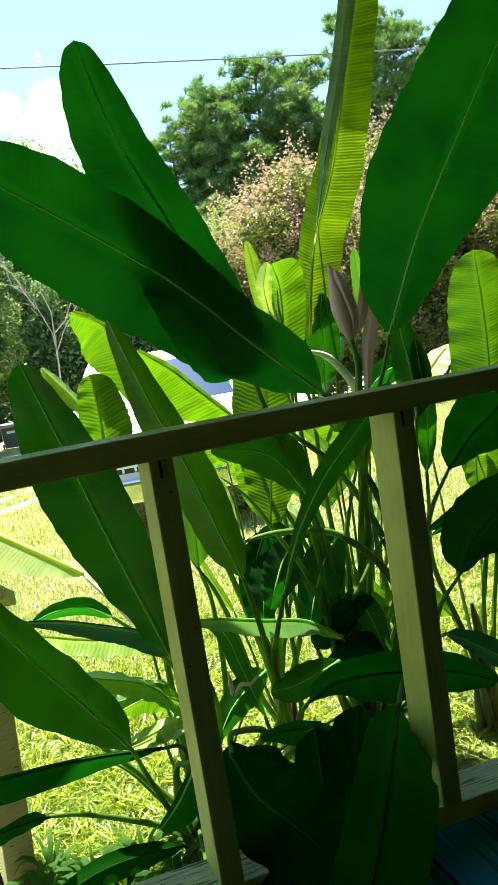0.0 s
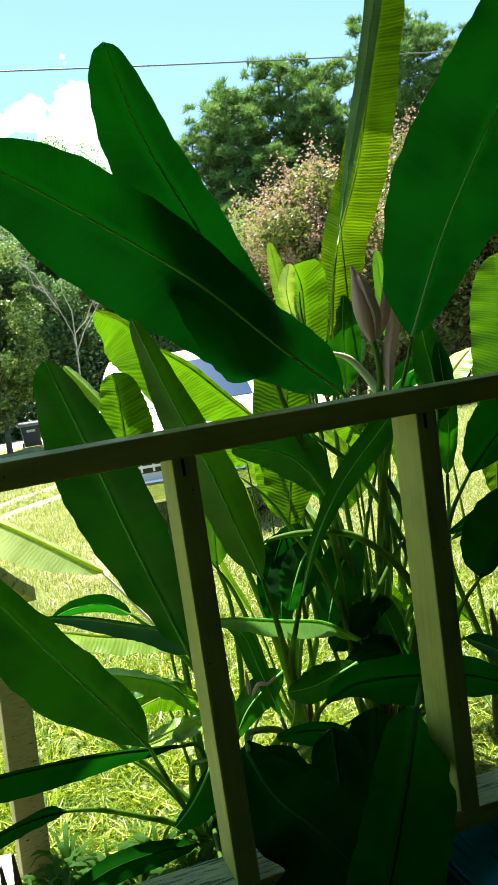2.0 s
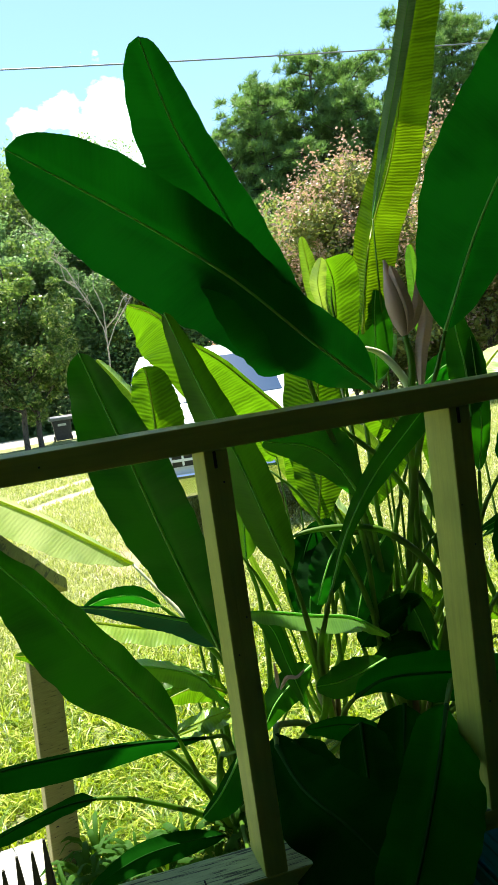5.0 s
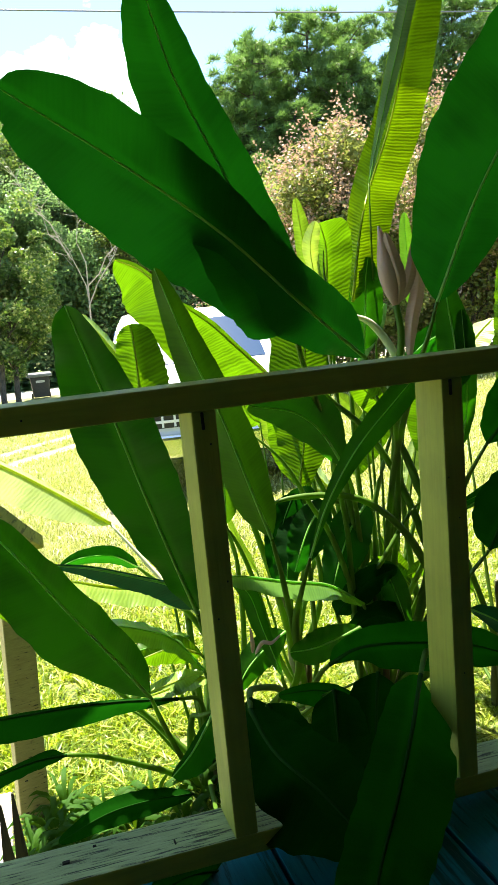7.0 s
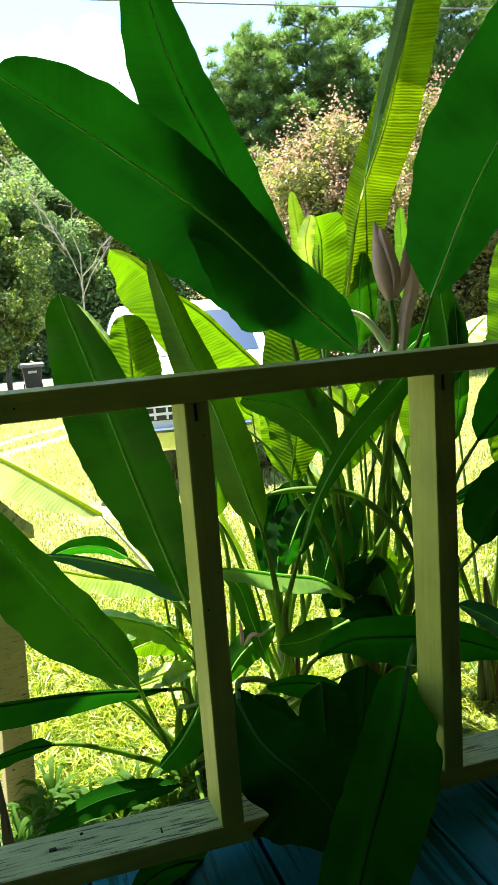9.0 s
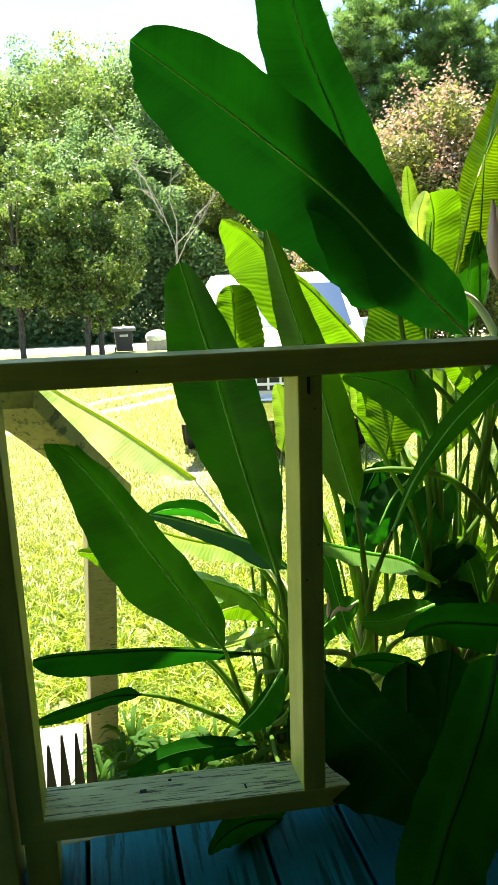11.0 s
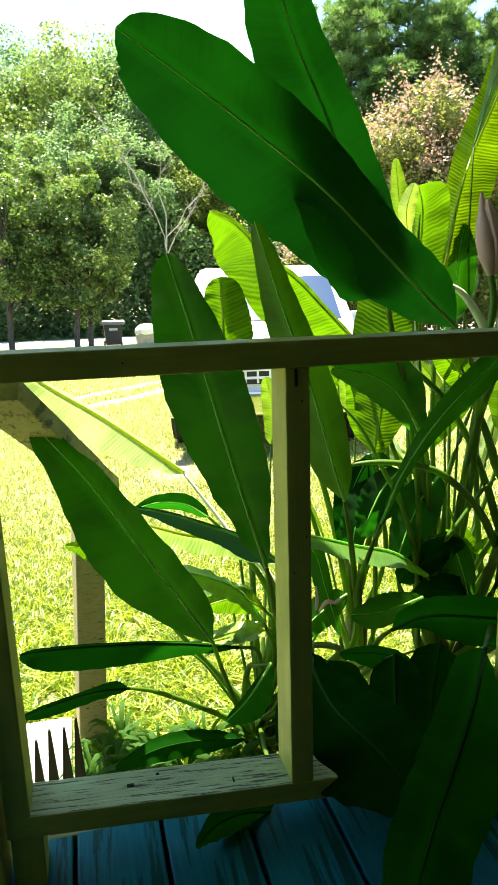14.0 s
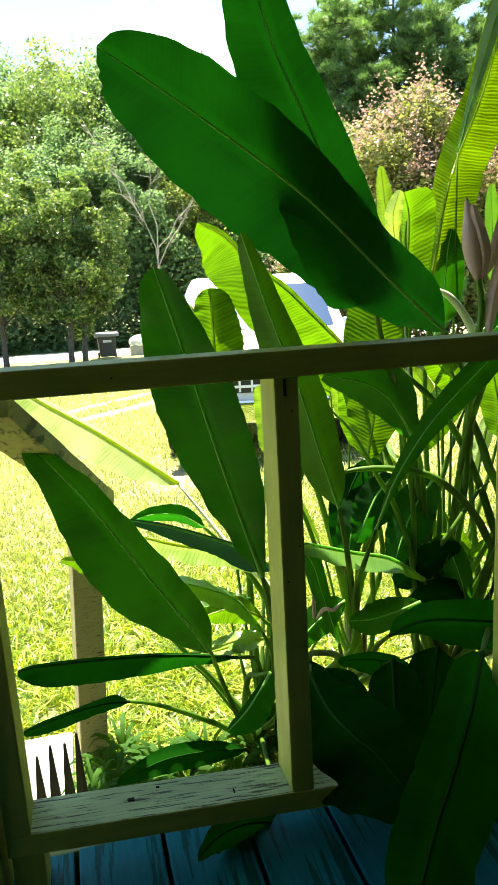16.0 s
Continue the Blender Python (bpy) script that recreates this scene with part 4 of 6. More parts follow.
    # crape myrtles in the yard
    for x, y, h, r, s in ((8.0, 15.2, 6.0, 2.0, 71), (11.9, 15.6, 7.1, 2.2, 72), (14.2, 14.2, 6.0, 2.2, 73), (9.8, 17.5, 5.6, 1.9, 74), (6.6, 16.8, 5.2, 1.5, 75)):
        tr = broad_tree("crape_myrtle", (x, y, gz(x, y)), h, r, s, bush_leaf, "crape myrtle covered in faded pink blossoms", 0.08, 44000, 0.07, 80, 0.05, "tree", pink_bloom, 4, (0.24, 0.44))
        tr["group"] = "flowering crape myrtles"


def build_dead_limb():
    """A bleached bare limb before the dark wood."""
    rs = np.random.RandomState(9)
    d = empty("bare_tree", (3.9, 34.4, gz(0, 40)), "bleached dead tree with bare forking limbs", "tree")
    segs = [(Vector((0, 0, 0)), Vector((0.3, 0.2, 4.6)), 0.06, 0.035)]
    for base, tip in (((0.3, 0.2, 4.6), (2.7, 0.1, 7.4)), ((0.25, 0.1, 4.0), (-0.9, 0.0, 7.2)), ((0.3, 0.2, 4.6), (0.1, -0.2, 8.9)), ((0.2, 0.1, 3.6), (2.0, -0.3, 6.6)), ((-0.6, 0.1, 6.4), (-2.8, -0.2, 10.4)), ((-0.3, 0, 5.8), (-1.6, -0.2, 8.6))):
        b, t = Vector(base), Vector(tip)
        bend = [b.lerp(t, k / 4) + Vector((rs.uniform(-0.3, 0.3), 0, rs.uniform(-0.25, 0.25))) * (0 < k < 4) for k in range(5)]
        for k in range(4):
            segs.append((bend[k], bend[k + 1], 0.032 - 0.006 * k, 0.026 - 0.006 * k))
        for k in range(8):
            m = b.lerp(t, rs.uniform(0.35, 0.95))
            segs.append((m, m + Vector((rs.uniform(-0.8, 0.8), rs.uniform(-0.3, 0.3), rs.uniform(0.1, 0.8))), 0.014, 0.004))
    part("branchwork", limbs_mesh("branchwork", segs), pale_bark, d)


# ---- things in the yard ----
def build_wire():
    pts = spline([(-24, 21.7, 10.3), (-10, 21.9, 10.46), (1.44, 22, 10.68), (12.6, 22, 11.02), (24, 22.1, 11.58), (36, 22.2, 12.4), (50, 22.4, 13.6)], 70)
    tagged(part("power_line", tube_mesh("power_line", pts, [0.022], 6), plain("cable_grey", (0.10, 0.12, 0.15), 0.5)), "grey overhead power line against the sky", "cable")


def build_bin():
    b = empty("wheelie_bin", (1.10, 28.1, gz(0, 28.1)), "dark grey wheeled rubbish bin by the road", "bin")
    grey, lidm = plain("bin_plastic", (0.035, 0.032, 0.034), 0.5), plain("bin_lid_plastic", (0.20, 0.21, 0.22), 0.35)
    bm = box_bm((-0.36, -0.36, 0.05), (0.36, 0.36, 0.82), 0.03)
    for v in bm.verts:
        k = 0.80 + 0.2 * (v.co.z / 0.82)
        v.co.x *= k
        v.co.y *= k
    part("body", bm, grey, b)
    bm = box_bm((-0.46, -0.44, 0.82), (0.46, 0.44, 0.93), 0.03)
    for v in bm.verts:
        v.co.z += 0.06 * (v.co.y + 0.44) * (1 if v.co.z > 0.86 else 0)
    part("lid", bm, lidm, b, "lid in a lighter grey than the body")
    part("sticker", box_bm((-0.16, -0.364, 0.60), (0.16, -0.352, 0.69), 0), plain("sticker_white", (0.6, 0.6, 0.58), 0.6), b)
    for sx in (-1, 1):
        bm = bmesh.new()
        bmesh.ops.create_cone(bm, cap_ends=True, segments=16, radius1=0.11, radius2=0.11, depth=0.06, matrix=pose(0.33 * sx, 0.30, 0.11, 0, 90, 0))
        part("wheel", bm, grey, b)
    w = empty("white_tank", (2.45, 28.6, gz(0, 28)), "small white rounded tank beside the road", "tank")
    bm = bmesh.new()
    bmesh.ops.create_uvsphere(bm, u_segments=24, v_segments=14, radius=0.5)
    for v in bm.verts:
        v.co = Vector((v.co.x * 0.95, v.co.y * 0.7, max(v.co.z, -0.25) * 0.6 + 0.50))
    part("shell", bm, plain("white_enamel", (0.78, 0.78, 0.75), 0.4), w)
    part("base", box_bm((-0.42, -0.3, -0.03), (0.42, 0.3, 0.40), 0.04), plain("tank_base", (0.34, 0.31, 0.26), 0.7), w)


def build_car():
    """A white sport utility vehicle parked on the grass, its front towards the porch."""
    c = empty("parked_car", (0, 0, 0), "white sport utility vehicle parked on the lawn, nose to the porch", "car")
    c.matrix_world = pose(1.36, 5.25, gz(0, 5.6), 0, 0, -14)
    white = plain("car_paint_white", (0.78, 0.78, 0.76), 0.25, 0, 0.03)
    chrome = plain("chrome", (0.75, 0.75, 0.75), 0.15, 1.0, 0.03)
    rubber = plain("rubber", (0.018, 0.018, 0.018), 0.8)
    dark = plain("grille_black", (0.015, 0.015, 0.016), 0.4)
    glass, n, l, p = nodes_of("car_glass")
    p.inputs["Base Color"].default_value, p.inputs["Roughness"].default_value, p.inputs["Specular IOR Level"].default_value = (0.02, 0.05, 0.10, 1), 0.2, 0.1
    half = [(0.0, 0.42), (0.02, 0.62), (0.03, 0.92), (0.25, 1.06), (1.15, 1.16), (1.95, 1.70), (2.3, 1.80), (4.3, 1.78), (4.55, 1.55), (4.62, 1.0), (4.62, 0.45)]
    bm = bmesh.new()
    rows = []
    for sx in (-1, -0.93, 0.93, 1):
        row = []
        for y, z in half:
            w = 0.95 - (0.16 * max(0, z - 1.0) / 0.8) - (0.06 if y < 0.1 else 0)
            drop = 0.035 if abs(sx) == 1 else 0.0
            row.append(bm.verts.new((sx * w, y + (0.05 if abs(sx) == 1 and y < 0.1 else 0), z - drop * (z > 0.9))))
        rows.append(row)
    for a, b in zip(rows, rows[1:]):
        for k in range(len(half) - 1):
            bm.faces.new((a[k], b[k], b[k + 1], a[k + 1]))
    for r in (rows[0], rows[-1][::-1]):
        bm.faces.new(r)
    bm.faces.new([r[0] for r in rows] + [r[-1] for r in rows[::-1]])
    bmesh.ops.recalc_face_normals(bm, faces=bm.faces[:])
    bmesh.ops.bevel(bm, geom=[e for e in bm.edges if e.calc_length() > 0.3], offset=0.025, segments=2, affect="EDGES")
    part("body", bm, white, c)

    def panel(name, quad, mat, parent, lift=0.008):
        q = [Vector(v) for v in quad]
        nrm = (q[1] - q[0]).cross(q[2] - q[0]).normalized()
        b2 = bmesh.new()
        lo, hi = [b2.verts.new(v - nrm * lift) for v in q], [b2.verts.new(v + nrm * lift) for v in q]
        b2.faces.new(hi), b2.faces.new(lo[::-1])
        for k in range(len(q)):
            b2.faces.new((lo[k], lo[(k + 1) % len(q)], hi[(k + 1) % len(q)], hi[k]))
        bmesh.ops.recalc_face_normals(b2, faces=b2.faces[:])
        return part(name, b2, mat, parent)
    panel("windscreen", ((-0.78, 1.22, 1.20), (0.78, 1.22, 1.20), (0.70, 1.90, 1.655), (-0.70, 1.90, 1.655)), glass, c, 0.012)
    for sx in (-1, 1):
        panel("side_window", ((sx * 0.91, 1.6, 1.15), (sx * 0.91, 3.2, 1.15), (sx * 0.83, 3.2, 1.62), (sx * 0.83, 2.1, 1.62)), glass, c, 0.02)
        lamp = part("headlight", box_bm((sx * 0.70 - 0.16, -0.012, 0.72), (sx * 0.70 + 0.16, 0.05, 0.90), 0.02), chrome, c, "clear headlight")
        part("indicator", box_bm((sx * 0.86 - 0.05, -0.02, 0.74), (sx * 0.86 + 0.05, 0.0, 0.86), 0.008), plain("amber_lens", (0.5, 0.10, 0.03), 0.3), lamp)
        for y in (0.85, 3.65):
            wh = bmesh.new()
            bmesh.ops.create_cone(wh, cap_ends=True, segments=32, radius1=0.37, radius2=0.37, depth=0.24, matrix=pose(sx * 0.86, y, 0.37, 0, 90, 0))
            bmesh.ops.bevel(wh, geom=[e for e in wh.edges if len(e.link_faces) == 2 and e.calc_face_angle() > 0.8], offset=0.04, segments=3, affect="EDGES")
            wheel = part("wheel", wh, rubber, c)
            rim = bmesh.new()
            bmesh.ops.create_cone(rim, cap_ends=True, segments=24, radius1=0.22, radius2=0.20, depth=0.26, matrix=pose(sx * 0.87, y, 0.37, 0, 90, 0))
            part("rim", rim, chrome, wheel)
        part("mirror", box_bm((sx * 1.0 - 0.10, 1.45, 1.10), (sx * 1.0 + 0.10, 1.58, 1.27), 0.03), white, c)
    part("bumper", box_bm((-0.93, -0.09, 0.40), (0.93, 0.08, 0.62), 0.04, 3), chrome, c, "chrome front bumper")
    g = part("grille", box_bm((-0.50, -0.010, 0.68), (0.50, 0.03, 0.94), 0.01), dark, c, "black grille with pale bars")
    for z in (0.74, 0.81, 0.88):
        part("grille_bar", box_bm((-0.49, -0.022, z - 0.012), (0.49, -0.004, z + 0.012), 0.003), white, g)
    for k in range(9):
        x = -0.44 + 0.11 * k
        part("grille_bar", box_bm((x - 0.010, -0.019, 0.69), (x + 0.010, -0.004, 0.93), 0.003), white, g)


# ---- banana plants ----
STEMS = ((0.17, 0.98, "small banana plant with drooping lower leaves, growing from the lawn edge"),
         (0.62, 1.32, "tall banana plant with torn and backlit leaves"),
         (0.83, 1.04, "tall banana plant with broad arching leaves and a pink flower bud"),
         (0.98, 1.26, "banana plant with bright young leaves"),
         (1.24, 0.92, "tall banana plant with dark hanging leaves"))
plants = []
for sx, sy, text in STEMS:
    pl = empty("banana_plant", (sx, sy, gz(sx, sy)), text, "banana plant", "clump of banana plants")
    plants.append(pl)


def build_stems():
    rng = random.Random(17)
    for i, pl in enumerate(plants):
        tall = (0.26, 0.50, 0.58, 0.52, 0.5)[i]
        pts = spline([(0, 0, -0.05), (rng.uniform(-0.02, 0.02), 0.01, tall * 0.5), (rng.uniform(-0.05, 0.02), -0.03, tall)], 14)
        part("pseudostem", tube_mesh("pseudostem", pts, [0.040, 0.033, 0.022, 0.006], 12), stem_mat, pl)
        for k in range(2):
            a = rng.uniform(0, 6.28)
            o = Vector((0.045 * math.cos(a), 0.045 * math.sin(a), 0))
            q = spline([o, o * 1.2 + Vector((0, 0, tall * 0.25)), o * 1.6 + Vector((rng.uniform(-0.03, 0.03), 0, tall * 0.55))], 12)
            part("sheath", tube_mesh("sheath", q, [0.022, 0.016, 0.003], 10, 0.7), stem_mat, pl, "browning dry leaf sheath")


leaf_count = [0]


def leaf(kind, mid, normal, left, right, folds, wave, stalk, torn=False):
    """One banana leaf: its blade with a raised midrib, and the stalk that runs down to the stem."""
    leaf_count[0] += 1
    end = Vector(stalk[-1] if stalk else mid[0])
    pl = min(plants, key=lambda p: (p.location.x - end.x) ** 2 + 0.4 * (p.location.y - end.y) ** 2)
    o = Vector(pl.location)
    me, line = blade_mesh(mid, normal, left, right, folds, wave, leaf_count[0], torn=torn)
    me.transform(Matrix.Translation(-o))
    bl = part("leaf_blade", me, MATS[kind], pl)
    nrm = Vector(normal).normalized()
    slim = min(1.0, max(0.32, max(*left, *right) / 0.07))
    pts = [p - o + nrm * 0.0025 * slim for p in line]
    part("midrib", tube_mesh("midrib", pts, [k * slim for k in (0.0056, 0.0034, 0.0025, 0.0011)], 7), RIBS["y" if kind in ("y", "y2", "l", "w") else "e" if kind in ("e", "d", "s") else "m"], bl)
    thin = 1.0 if stalk else 0.55
    if not stalk:
        b = line[0] - o
        stalk = [line[0], o + b * 0.72 + Vector((0, 0, 0.03)), o + b * 0.36 + Vector((0, 0, 0.02))]
    chain = [Vector(p) - o for p in stalk]
    last = chain[-1]
    if last.z > 0.5:
        chain.append(Vector((last.x * 0.35, last.y * 0.35, last.z * 0.55)))
    chain.append(Vector((last.x * 0.06, last.y * 0.06, min(0.25, last.z * 0.3))))
    pts = spline(chain, 26)
    part("petiole", tube_mesh("petiole", pts, [k * thin for k in (0.005, 0.0075, 0.010, 0.012, 0.015)], 9, 0.85), sunlit_stalk if kind == "w" and len(chain) > 4 else petiole_mat, pl)


def stalk(points, radius):
    """A bare leaf stalk or spent flower stalk among the stems."""
    end = Vector(points[-1])
    pl = min(plants, key=lambda p: (p.location.x - end.x) ** 2 + 0.4 * (p.location.y - end.y) ** 2)
    chain = [Vector(p) - Vector(pl.location) for p in points]
    last = chain[-1]
    chain.append(Vector((last.x * 0.3, last.y * 0.3, min(0.15, last.z * 0.4))))
    part("petiole", tube_mesh("petiole", spline(chain, 24), [radius * 0.3, radius * 0.8, radius, radius * 1.1, radius * 1.2, radius * 1.35], 9, 0.85), petiole_mat, pl)


leaf("m", [(0.6, 0.55, 0.905), (0.407, 0.464, 1.045), (0.216, 0.405, 1.203), (0.007, 0.335, 1.333), (-0.208, 0.25, 1.446)], (-0.019, -0.855, -0.518), (0.062, 0.127, 0.147, 0.097), (0.095, 0.091, 0.119, 0.1), (2, 42), 0.007, [(0.6, 0.55, 0.905), (0.693, 0.65, 0.826), (0.815, 0.8, 0.679), (0.907, 1.0, 0.309)], True)
leaf("m", [(0.409, 0.53, 0.993), (0.329, 0.46, 1.132), (0.237, 0.425, 1.329), (0.143, 0.4, 1.515), (0.091, 0.385, 1.696)], (-0.1, -0.97, -0.2), (0.125, 0.142, 0.112, 0.072), (0.070, 0.076, 0.066, 0.050), (-22, 14), 0.004, [(0.409, 0.53, 0.993), (0.458, 0.62, 0.917), (0.538, 0.72, 0.771), (0.671, 0.9, 0.577)])
leaf("m", [(0.865, 0.62, 1.025), (0.969, 0.574, 1.28), (1.107, 0.531, 1.521), (1.258, 0.5, 1.757), (1.418, 0.5, 1.988)], (-0.306, -0.951, 0.053), (0.12, 0.188, 0.179, 0.133), (0.091, 0.17, 0.231, 0.175), (12, 26), 0.004, [(0.865, 0.62, 1.025), (0.851, 0.65, 0.938), (0.833, 0.72, 0.797), (0.849, 0.9, 0.501)])
leaf("y", [(0.889, 1.16, 1.062), (0.957, 1.16, 1.362), (1.077, 1.16, 1.633), (1.169, 1.16, 1.917), (1.255, 1.15, 2.234), (1.294, 1.15, 2.459)], (-0.36, -0.8, -0.48), (0.049, 0.064, 0.053, 0.046), (0.095, 0.109, 0.102, 0.071), (30, 8), 0.007, [(0.886, 1.16, 1.01), (0.879, 1.17, 0.893), (0.867, 1.18, 0.735), (0.881, 1.2, 0.384)])
leaf("n", [(0.088, 0.5, 0.361), (0.029, 0.439, 0.536), (-0.028, 0.377, 0.712), (-0.082, 0.319, 0.893), (-0.139, 0.28, 1.078)], (-0.188, -0.919, -0.346), (0.036, 0.073, 0.097, 0.064), (0.034, 0.081, 0.088, 0.049), (14, -26), 0.006, [(0.088, 0.5, 0.361), (0.13, 0.6, 0.22), (0.203, 0.8, -0.049)])
leaf("o", [(0.306, 0.55, 0.491), (0.242, 0.487, 0.647), (0.182, 0.436, 0.809), (0.114, 0.399, 0.972), (0.055, 0.38, 1.143)], (-0.312, -0.88, -0.357), (0.061, 0.067, 0.063, 0.032), (0.043, 0.059, 0.046, 0.027), (28, 30), 0.002, [(0.306, 0.55, 0.491), (0.377, 0.68, 0.286), (0.509, 0.95, -0.17)])
leaf("n", [(-0.029, 0.62, 0.124), (-0.117, 0.55, 0.285), (-0.209, 0.479, 0.446), (-0.299, 0.414, 0.609), (-0.408, 0.36, 0.766)], (0.095, -0.941, -0.325), (0.051, 0.106, 0.1, 0.048), (0.07, 0.072, 0.057, 0.034), (4, 48), 0.006, [(-0.029, 0.62, 0.124), (0.048, 0.8, -0.132), (0.169, 1.0, -0.466)])
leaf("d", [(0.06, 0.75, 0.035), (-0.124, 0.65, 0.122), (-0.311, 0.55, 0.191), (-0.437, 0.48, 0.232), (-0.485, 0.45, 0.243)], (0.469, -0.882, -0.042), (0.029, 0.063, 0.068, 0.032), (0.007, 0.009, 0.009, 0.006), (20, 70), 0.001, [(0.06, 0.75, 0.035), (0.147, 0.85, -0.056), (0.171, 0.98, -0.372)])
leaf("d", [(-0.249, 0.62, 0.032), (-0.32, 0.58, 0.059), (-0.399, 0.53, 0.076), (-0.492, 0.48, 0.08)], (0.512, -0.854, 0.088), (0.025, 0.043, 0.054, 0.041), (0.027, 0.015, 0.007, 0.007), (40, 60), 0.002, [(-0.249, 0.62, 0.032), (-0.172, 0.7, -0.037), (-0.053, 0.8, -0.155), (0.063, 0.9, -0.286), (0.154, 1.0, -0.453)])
leaf("b", [(0.154, 0.62, 0.321), (0.054, 0.6, 0.404), (-0.02, 0.58, 0.445), (-0.132, 0.55, 0.5), (-0.227, 0.53, 0.533)], (0.111, -0.97, -0.215), (0.072, 0.07, 0.058, 0.025), (0.011, 0.007, 0.007, 0.005), (40, 60), 0.001, [(0.154, 0.62, 0.321), (0.205, 0.7, 0.218), (0.253, 0.85, -0.026)])
leaf("k", [(0.021, 0.9, 0.374), (-0.044, 0.9, 0.419), (-0.126, 0.88, 0.437), (-0.19, 0.87, 0.427)], (0.099, -0.981, -0.168), (0.017, 0.026, 0.025, 0.017), (0.02, 0.029, 0.023, 0.013), (20, 30), 0.001, [(0.021, 0.9, 0.374), (0.107, 0.93, 0.265), (0.225, 1.0, 0.04)])
# leaf in full sun: the glare is in its whitish blade colour
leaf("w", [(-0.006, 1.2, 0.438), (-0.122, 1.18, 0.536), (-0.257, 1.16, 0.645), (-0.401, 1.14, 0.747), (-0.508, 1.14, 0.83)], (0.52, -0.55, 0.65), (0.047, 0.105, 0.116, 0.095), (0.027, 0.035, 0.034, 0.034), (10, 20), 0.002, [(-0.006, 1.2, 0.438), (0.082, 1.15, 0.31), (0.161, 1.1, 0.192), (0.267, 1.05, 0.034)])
leaf("y2", [(0.283, 1.0, 0.891), (0.221, 1.0, 1.105), (0.156, 1.0, 1.192), (0.079, 1.0, 1.233)], (-0.261, -0.952, -0.16), (0.07, 0.121, 0.114, 0.062), (0.009, 0.011, 0.011, 0.011), (15, 30), 0.002, [(0.283, 1.0, 0.891), (0.314, 1.0, 0.72), (0.435, 1.05, 0.341)])
leaf("y2", [(0.104, 1.0, 0.838), (0.106, 1.0, 0.923), (0.105, 1.0, 1.005), (0.1, 1.0, 1.052)], (-0.189, -0.982, -0.005), (0.042, 0.059, 0.052, 0.036), (0.085, 0.082, 0.065, 0.042), (8, 10), 0.003, [(0.104, 1.0, 0.838), (0.104, 1.0, 0.72), (0.169, 1.05, 0.45)])
leaf("y2", [(0.53, 1.02, 0.839), (0.412, 1.0, 0.953), (0.333, 0.99, 1.031), (0.243, 0.98, 1.099)], (-0.146, -0.939, -0.313), (0.062, 0.133, 0.134, 0.077), (0.009, 0.011, 0.013, 0.011), (14, 30), 0.003, [(0.53, 1.02, 0.839), (0.605, 1.05, 0.641), (0.755, 1.1, 0.284)])
leaf("l", [(0.094, 1.1, 0.932), (0.034, 1.1, 1.02), (-0.022, 1.1, 1.095)], (0.387, -0.878, 0.283), (0.021, 0.029, 0.025, 0.014), (0.023, 0.03, 0.03, 0.022), (20, 30), 0.002, [])
leaf("l", [(0.734, 1.15, 1.156), (0.72, 1.15, 1.289), (0.708, 1.15, 1.406)], (-0.304, -0.952, -0.035), (0.023, 0.027, 0.023, 0.015), (0.027, 0.038, 0.038, 0.022), (20, 40), 0.001, [(0.734, 1.15, 1.156), (0.749, 1.15, 0.886)])
leaf("y2", [(0.757, 1.1, 0.96), (0.769, 1.1, 1.089), (0.769, 1.08, 1.235), (0.739, 1.05, 1.31)], (-0.409, -0.899, -0.154), (0.047, 0.058, 0.058, 0.038), (0.057, 0.078, 0.09, 0.081), (20, 24), 0.003, [(0.757, 1.1, 0.96), (0.736, 1.1, 0.695), (0.775, 1.15, 0.282)])
leaf("y2", [(1.605, 1.15, 0.696), (1.62, 1.15, 0.955), (1.619, 1.15, 1.147), (1.61, 1.15, 1.289)], (-0.653, -0.758, -0.008), (0.141, 0.141, 0.127, 0.082), (0.114, 0.136, 0.118, 0.077), (10, 10), 0.003, [(1.605, 1.15, 0.696), (1.533, 1.12, 0.428), (1.395, 1.1, -0.088)])
leaf("n", [(0.425, 0.6, 0.403), (0.457, 0.537, 0.551), (0.525, 0.483, 0.691), (0.642, 0.476, 0.802), (0.774, 0.5, 0.9)], (-0.293, -0.956, 0.011), (0.007, 0.019, 0.031, 0.029), (0.012, 0.026, 0.045, 0.043), (26, 30), 0.002, [(0.425, 0.6, 0.403), (0.415, 0.66, 0.294), (0.411, 0.72, 0.186), (0.44, 0.88, -0.096)])
leaf("n", [(0.637, 0.8, 0.582), (0.549, 0.74, 0.702), (0.458, 0.7, 0.772), (0.319, 0.66, 0.812)], (-0.054, -0.821, -0.568), (0.035, 0.072, 0.081, 0.051), (0.039, 0.075, 0.078, 0.046), (24, 20), 0.002, [(0.637, 0.8, 0.582), (0.7, 0.88, 0.46), (0.775, 1.0, 0.143)])
leaf("y2", [(0.63, 1.1, 0.446), (0.645, 1.1, 0.623), (0.659, 1.1, 0.805), (0.697, 1.12, 1.017), (0.711, 1.12, 1.139)], (-0.382, -0.922, 0.067), (0.045, 0.11, 0.114, 0.092), (0.038, 0.082, 0.093, 0.082), (8, 10), 0.003, [(0.63, 1.1, 0.446), (0.629, 1.12, 0.217), (0.632, 1.15, -0.206)])
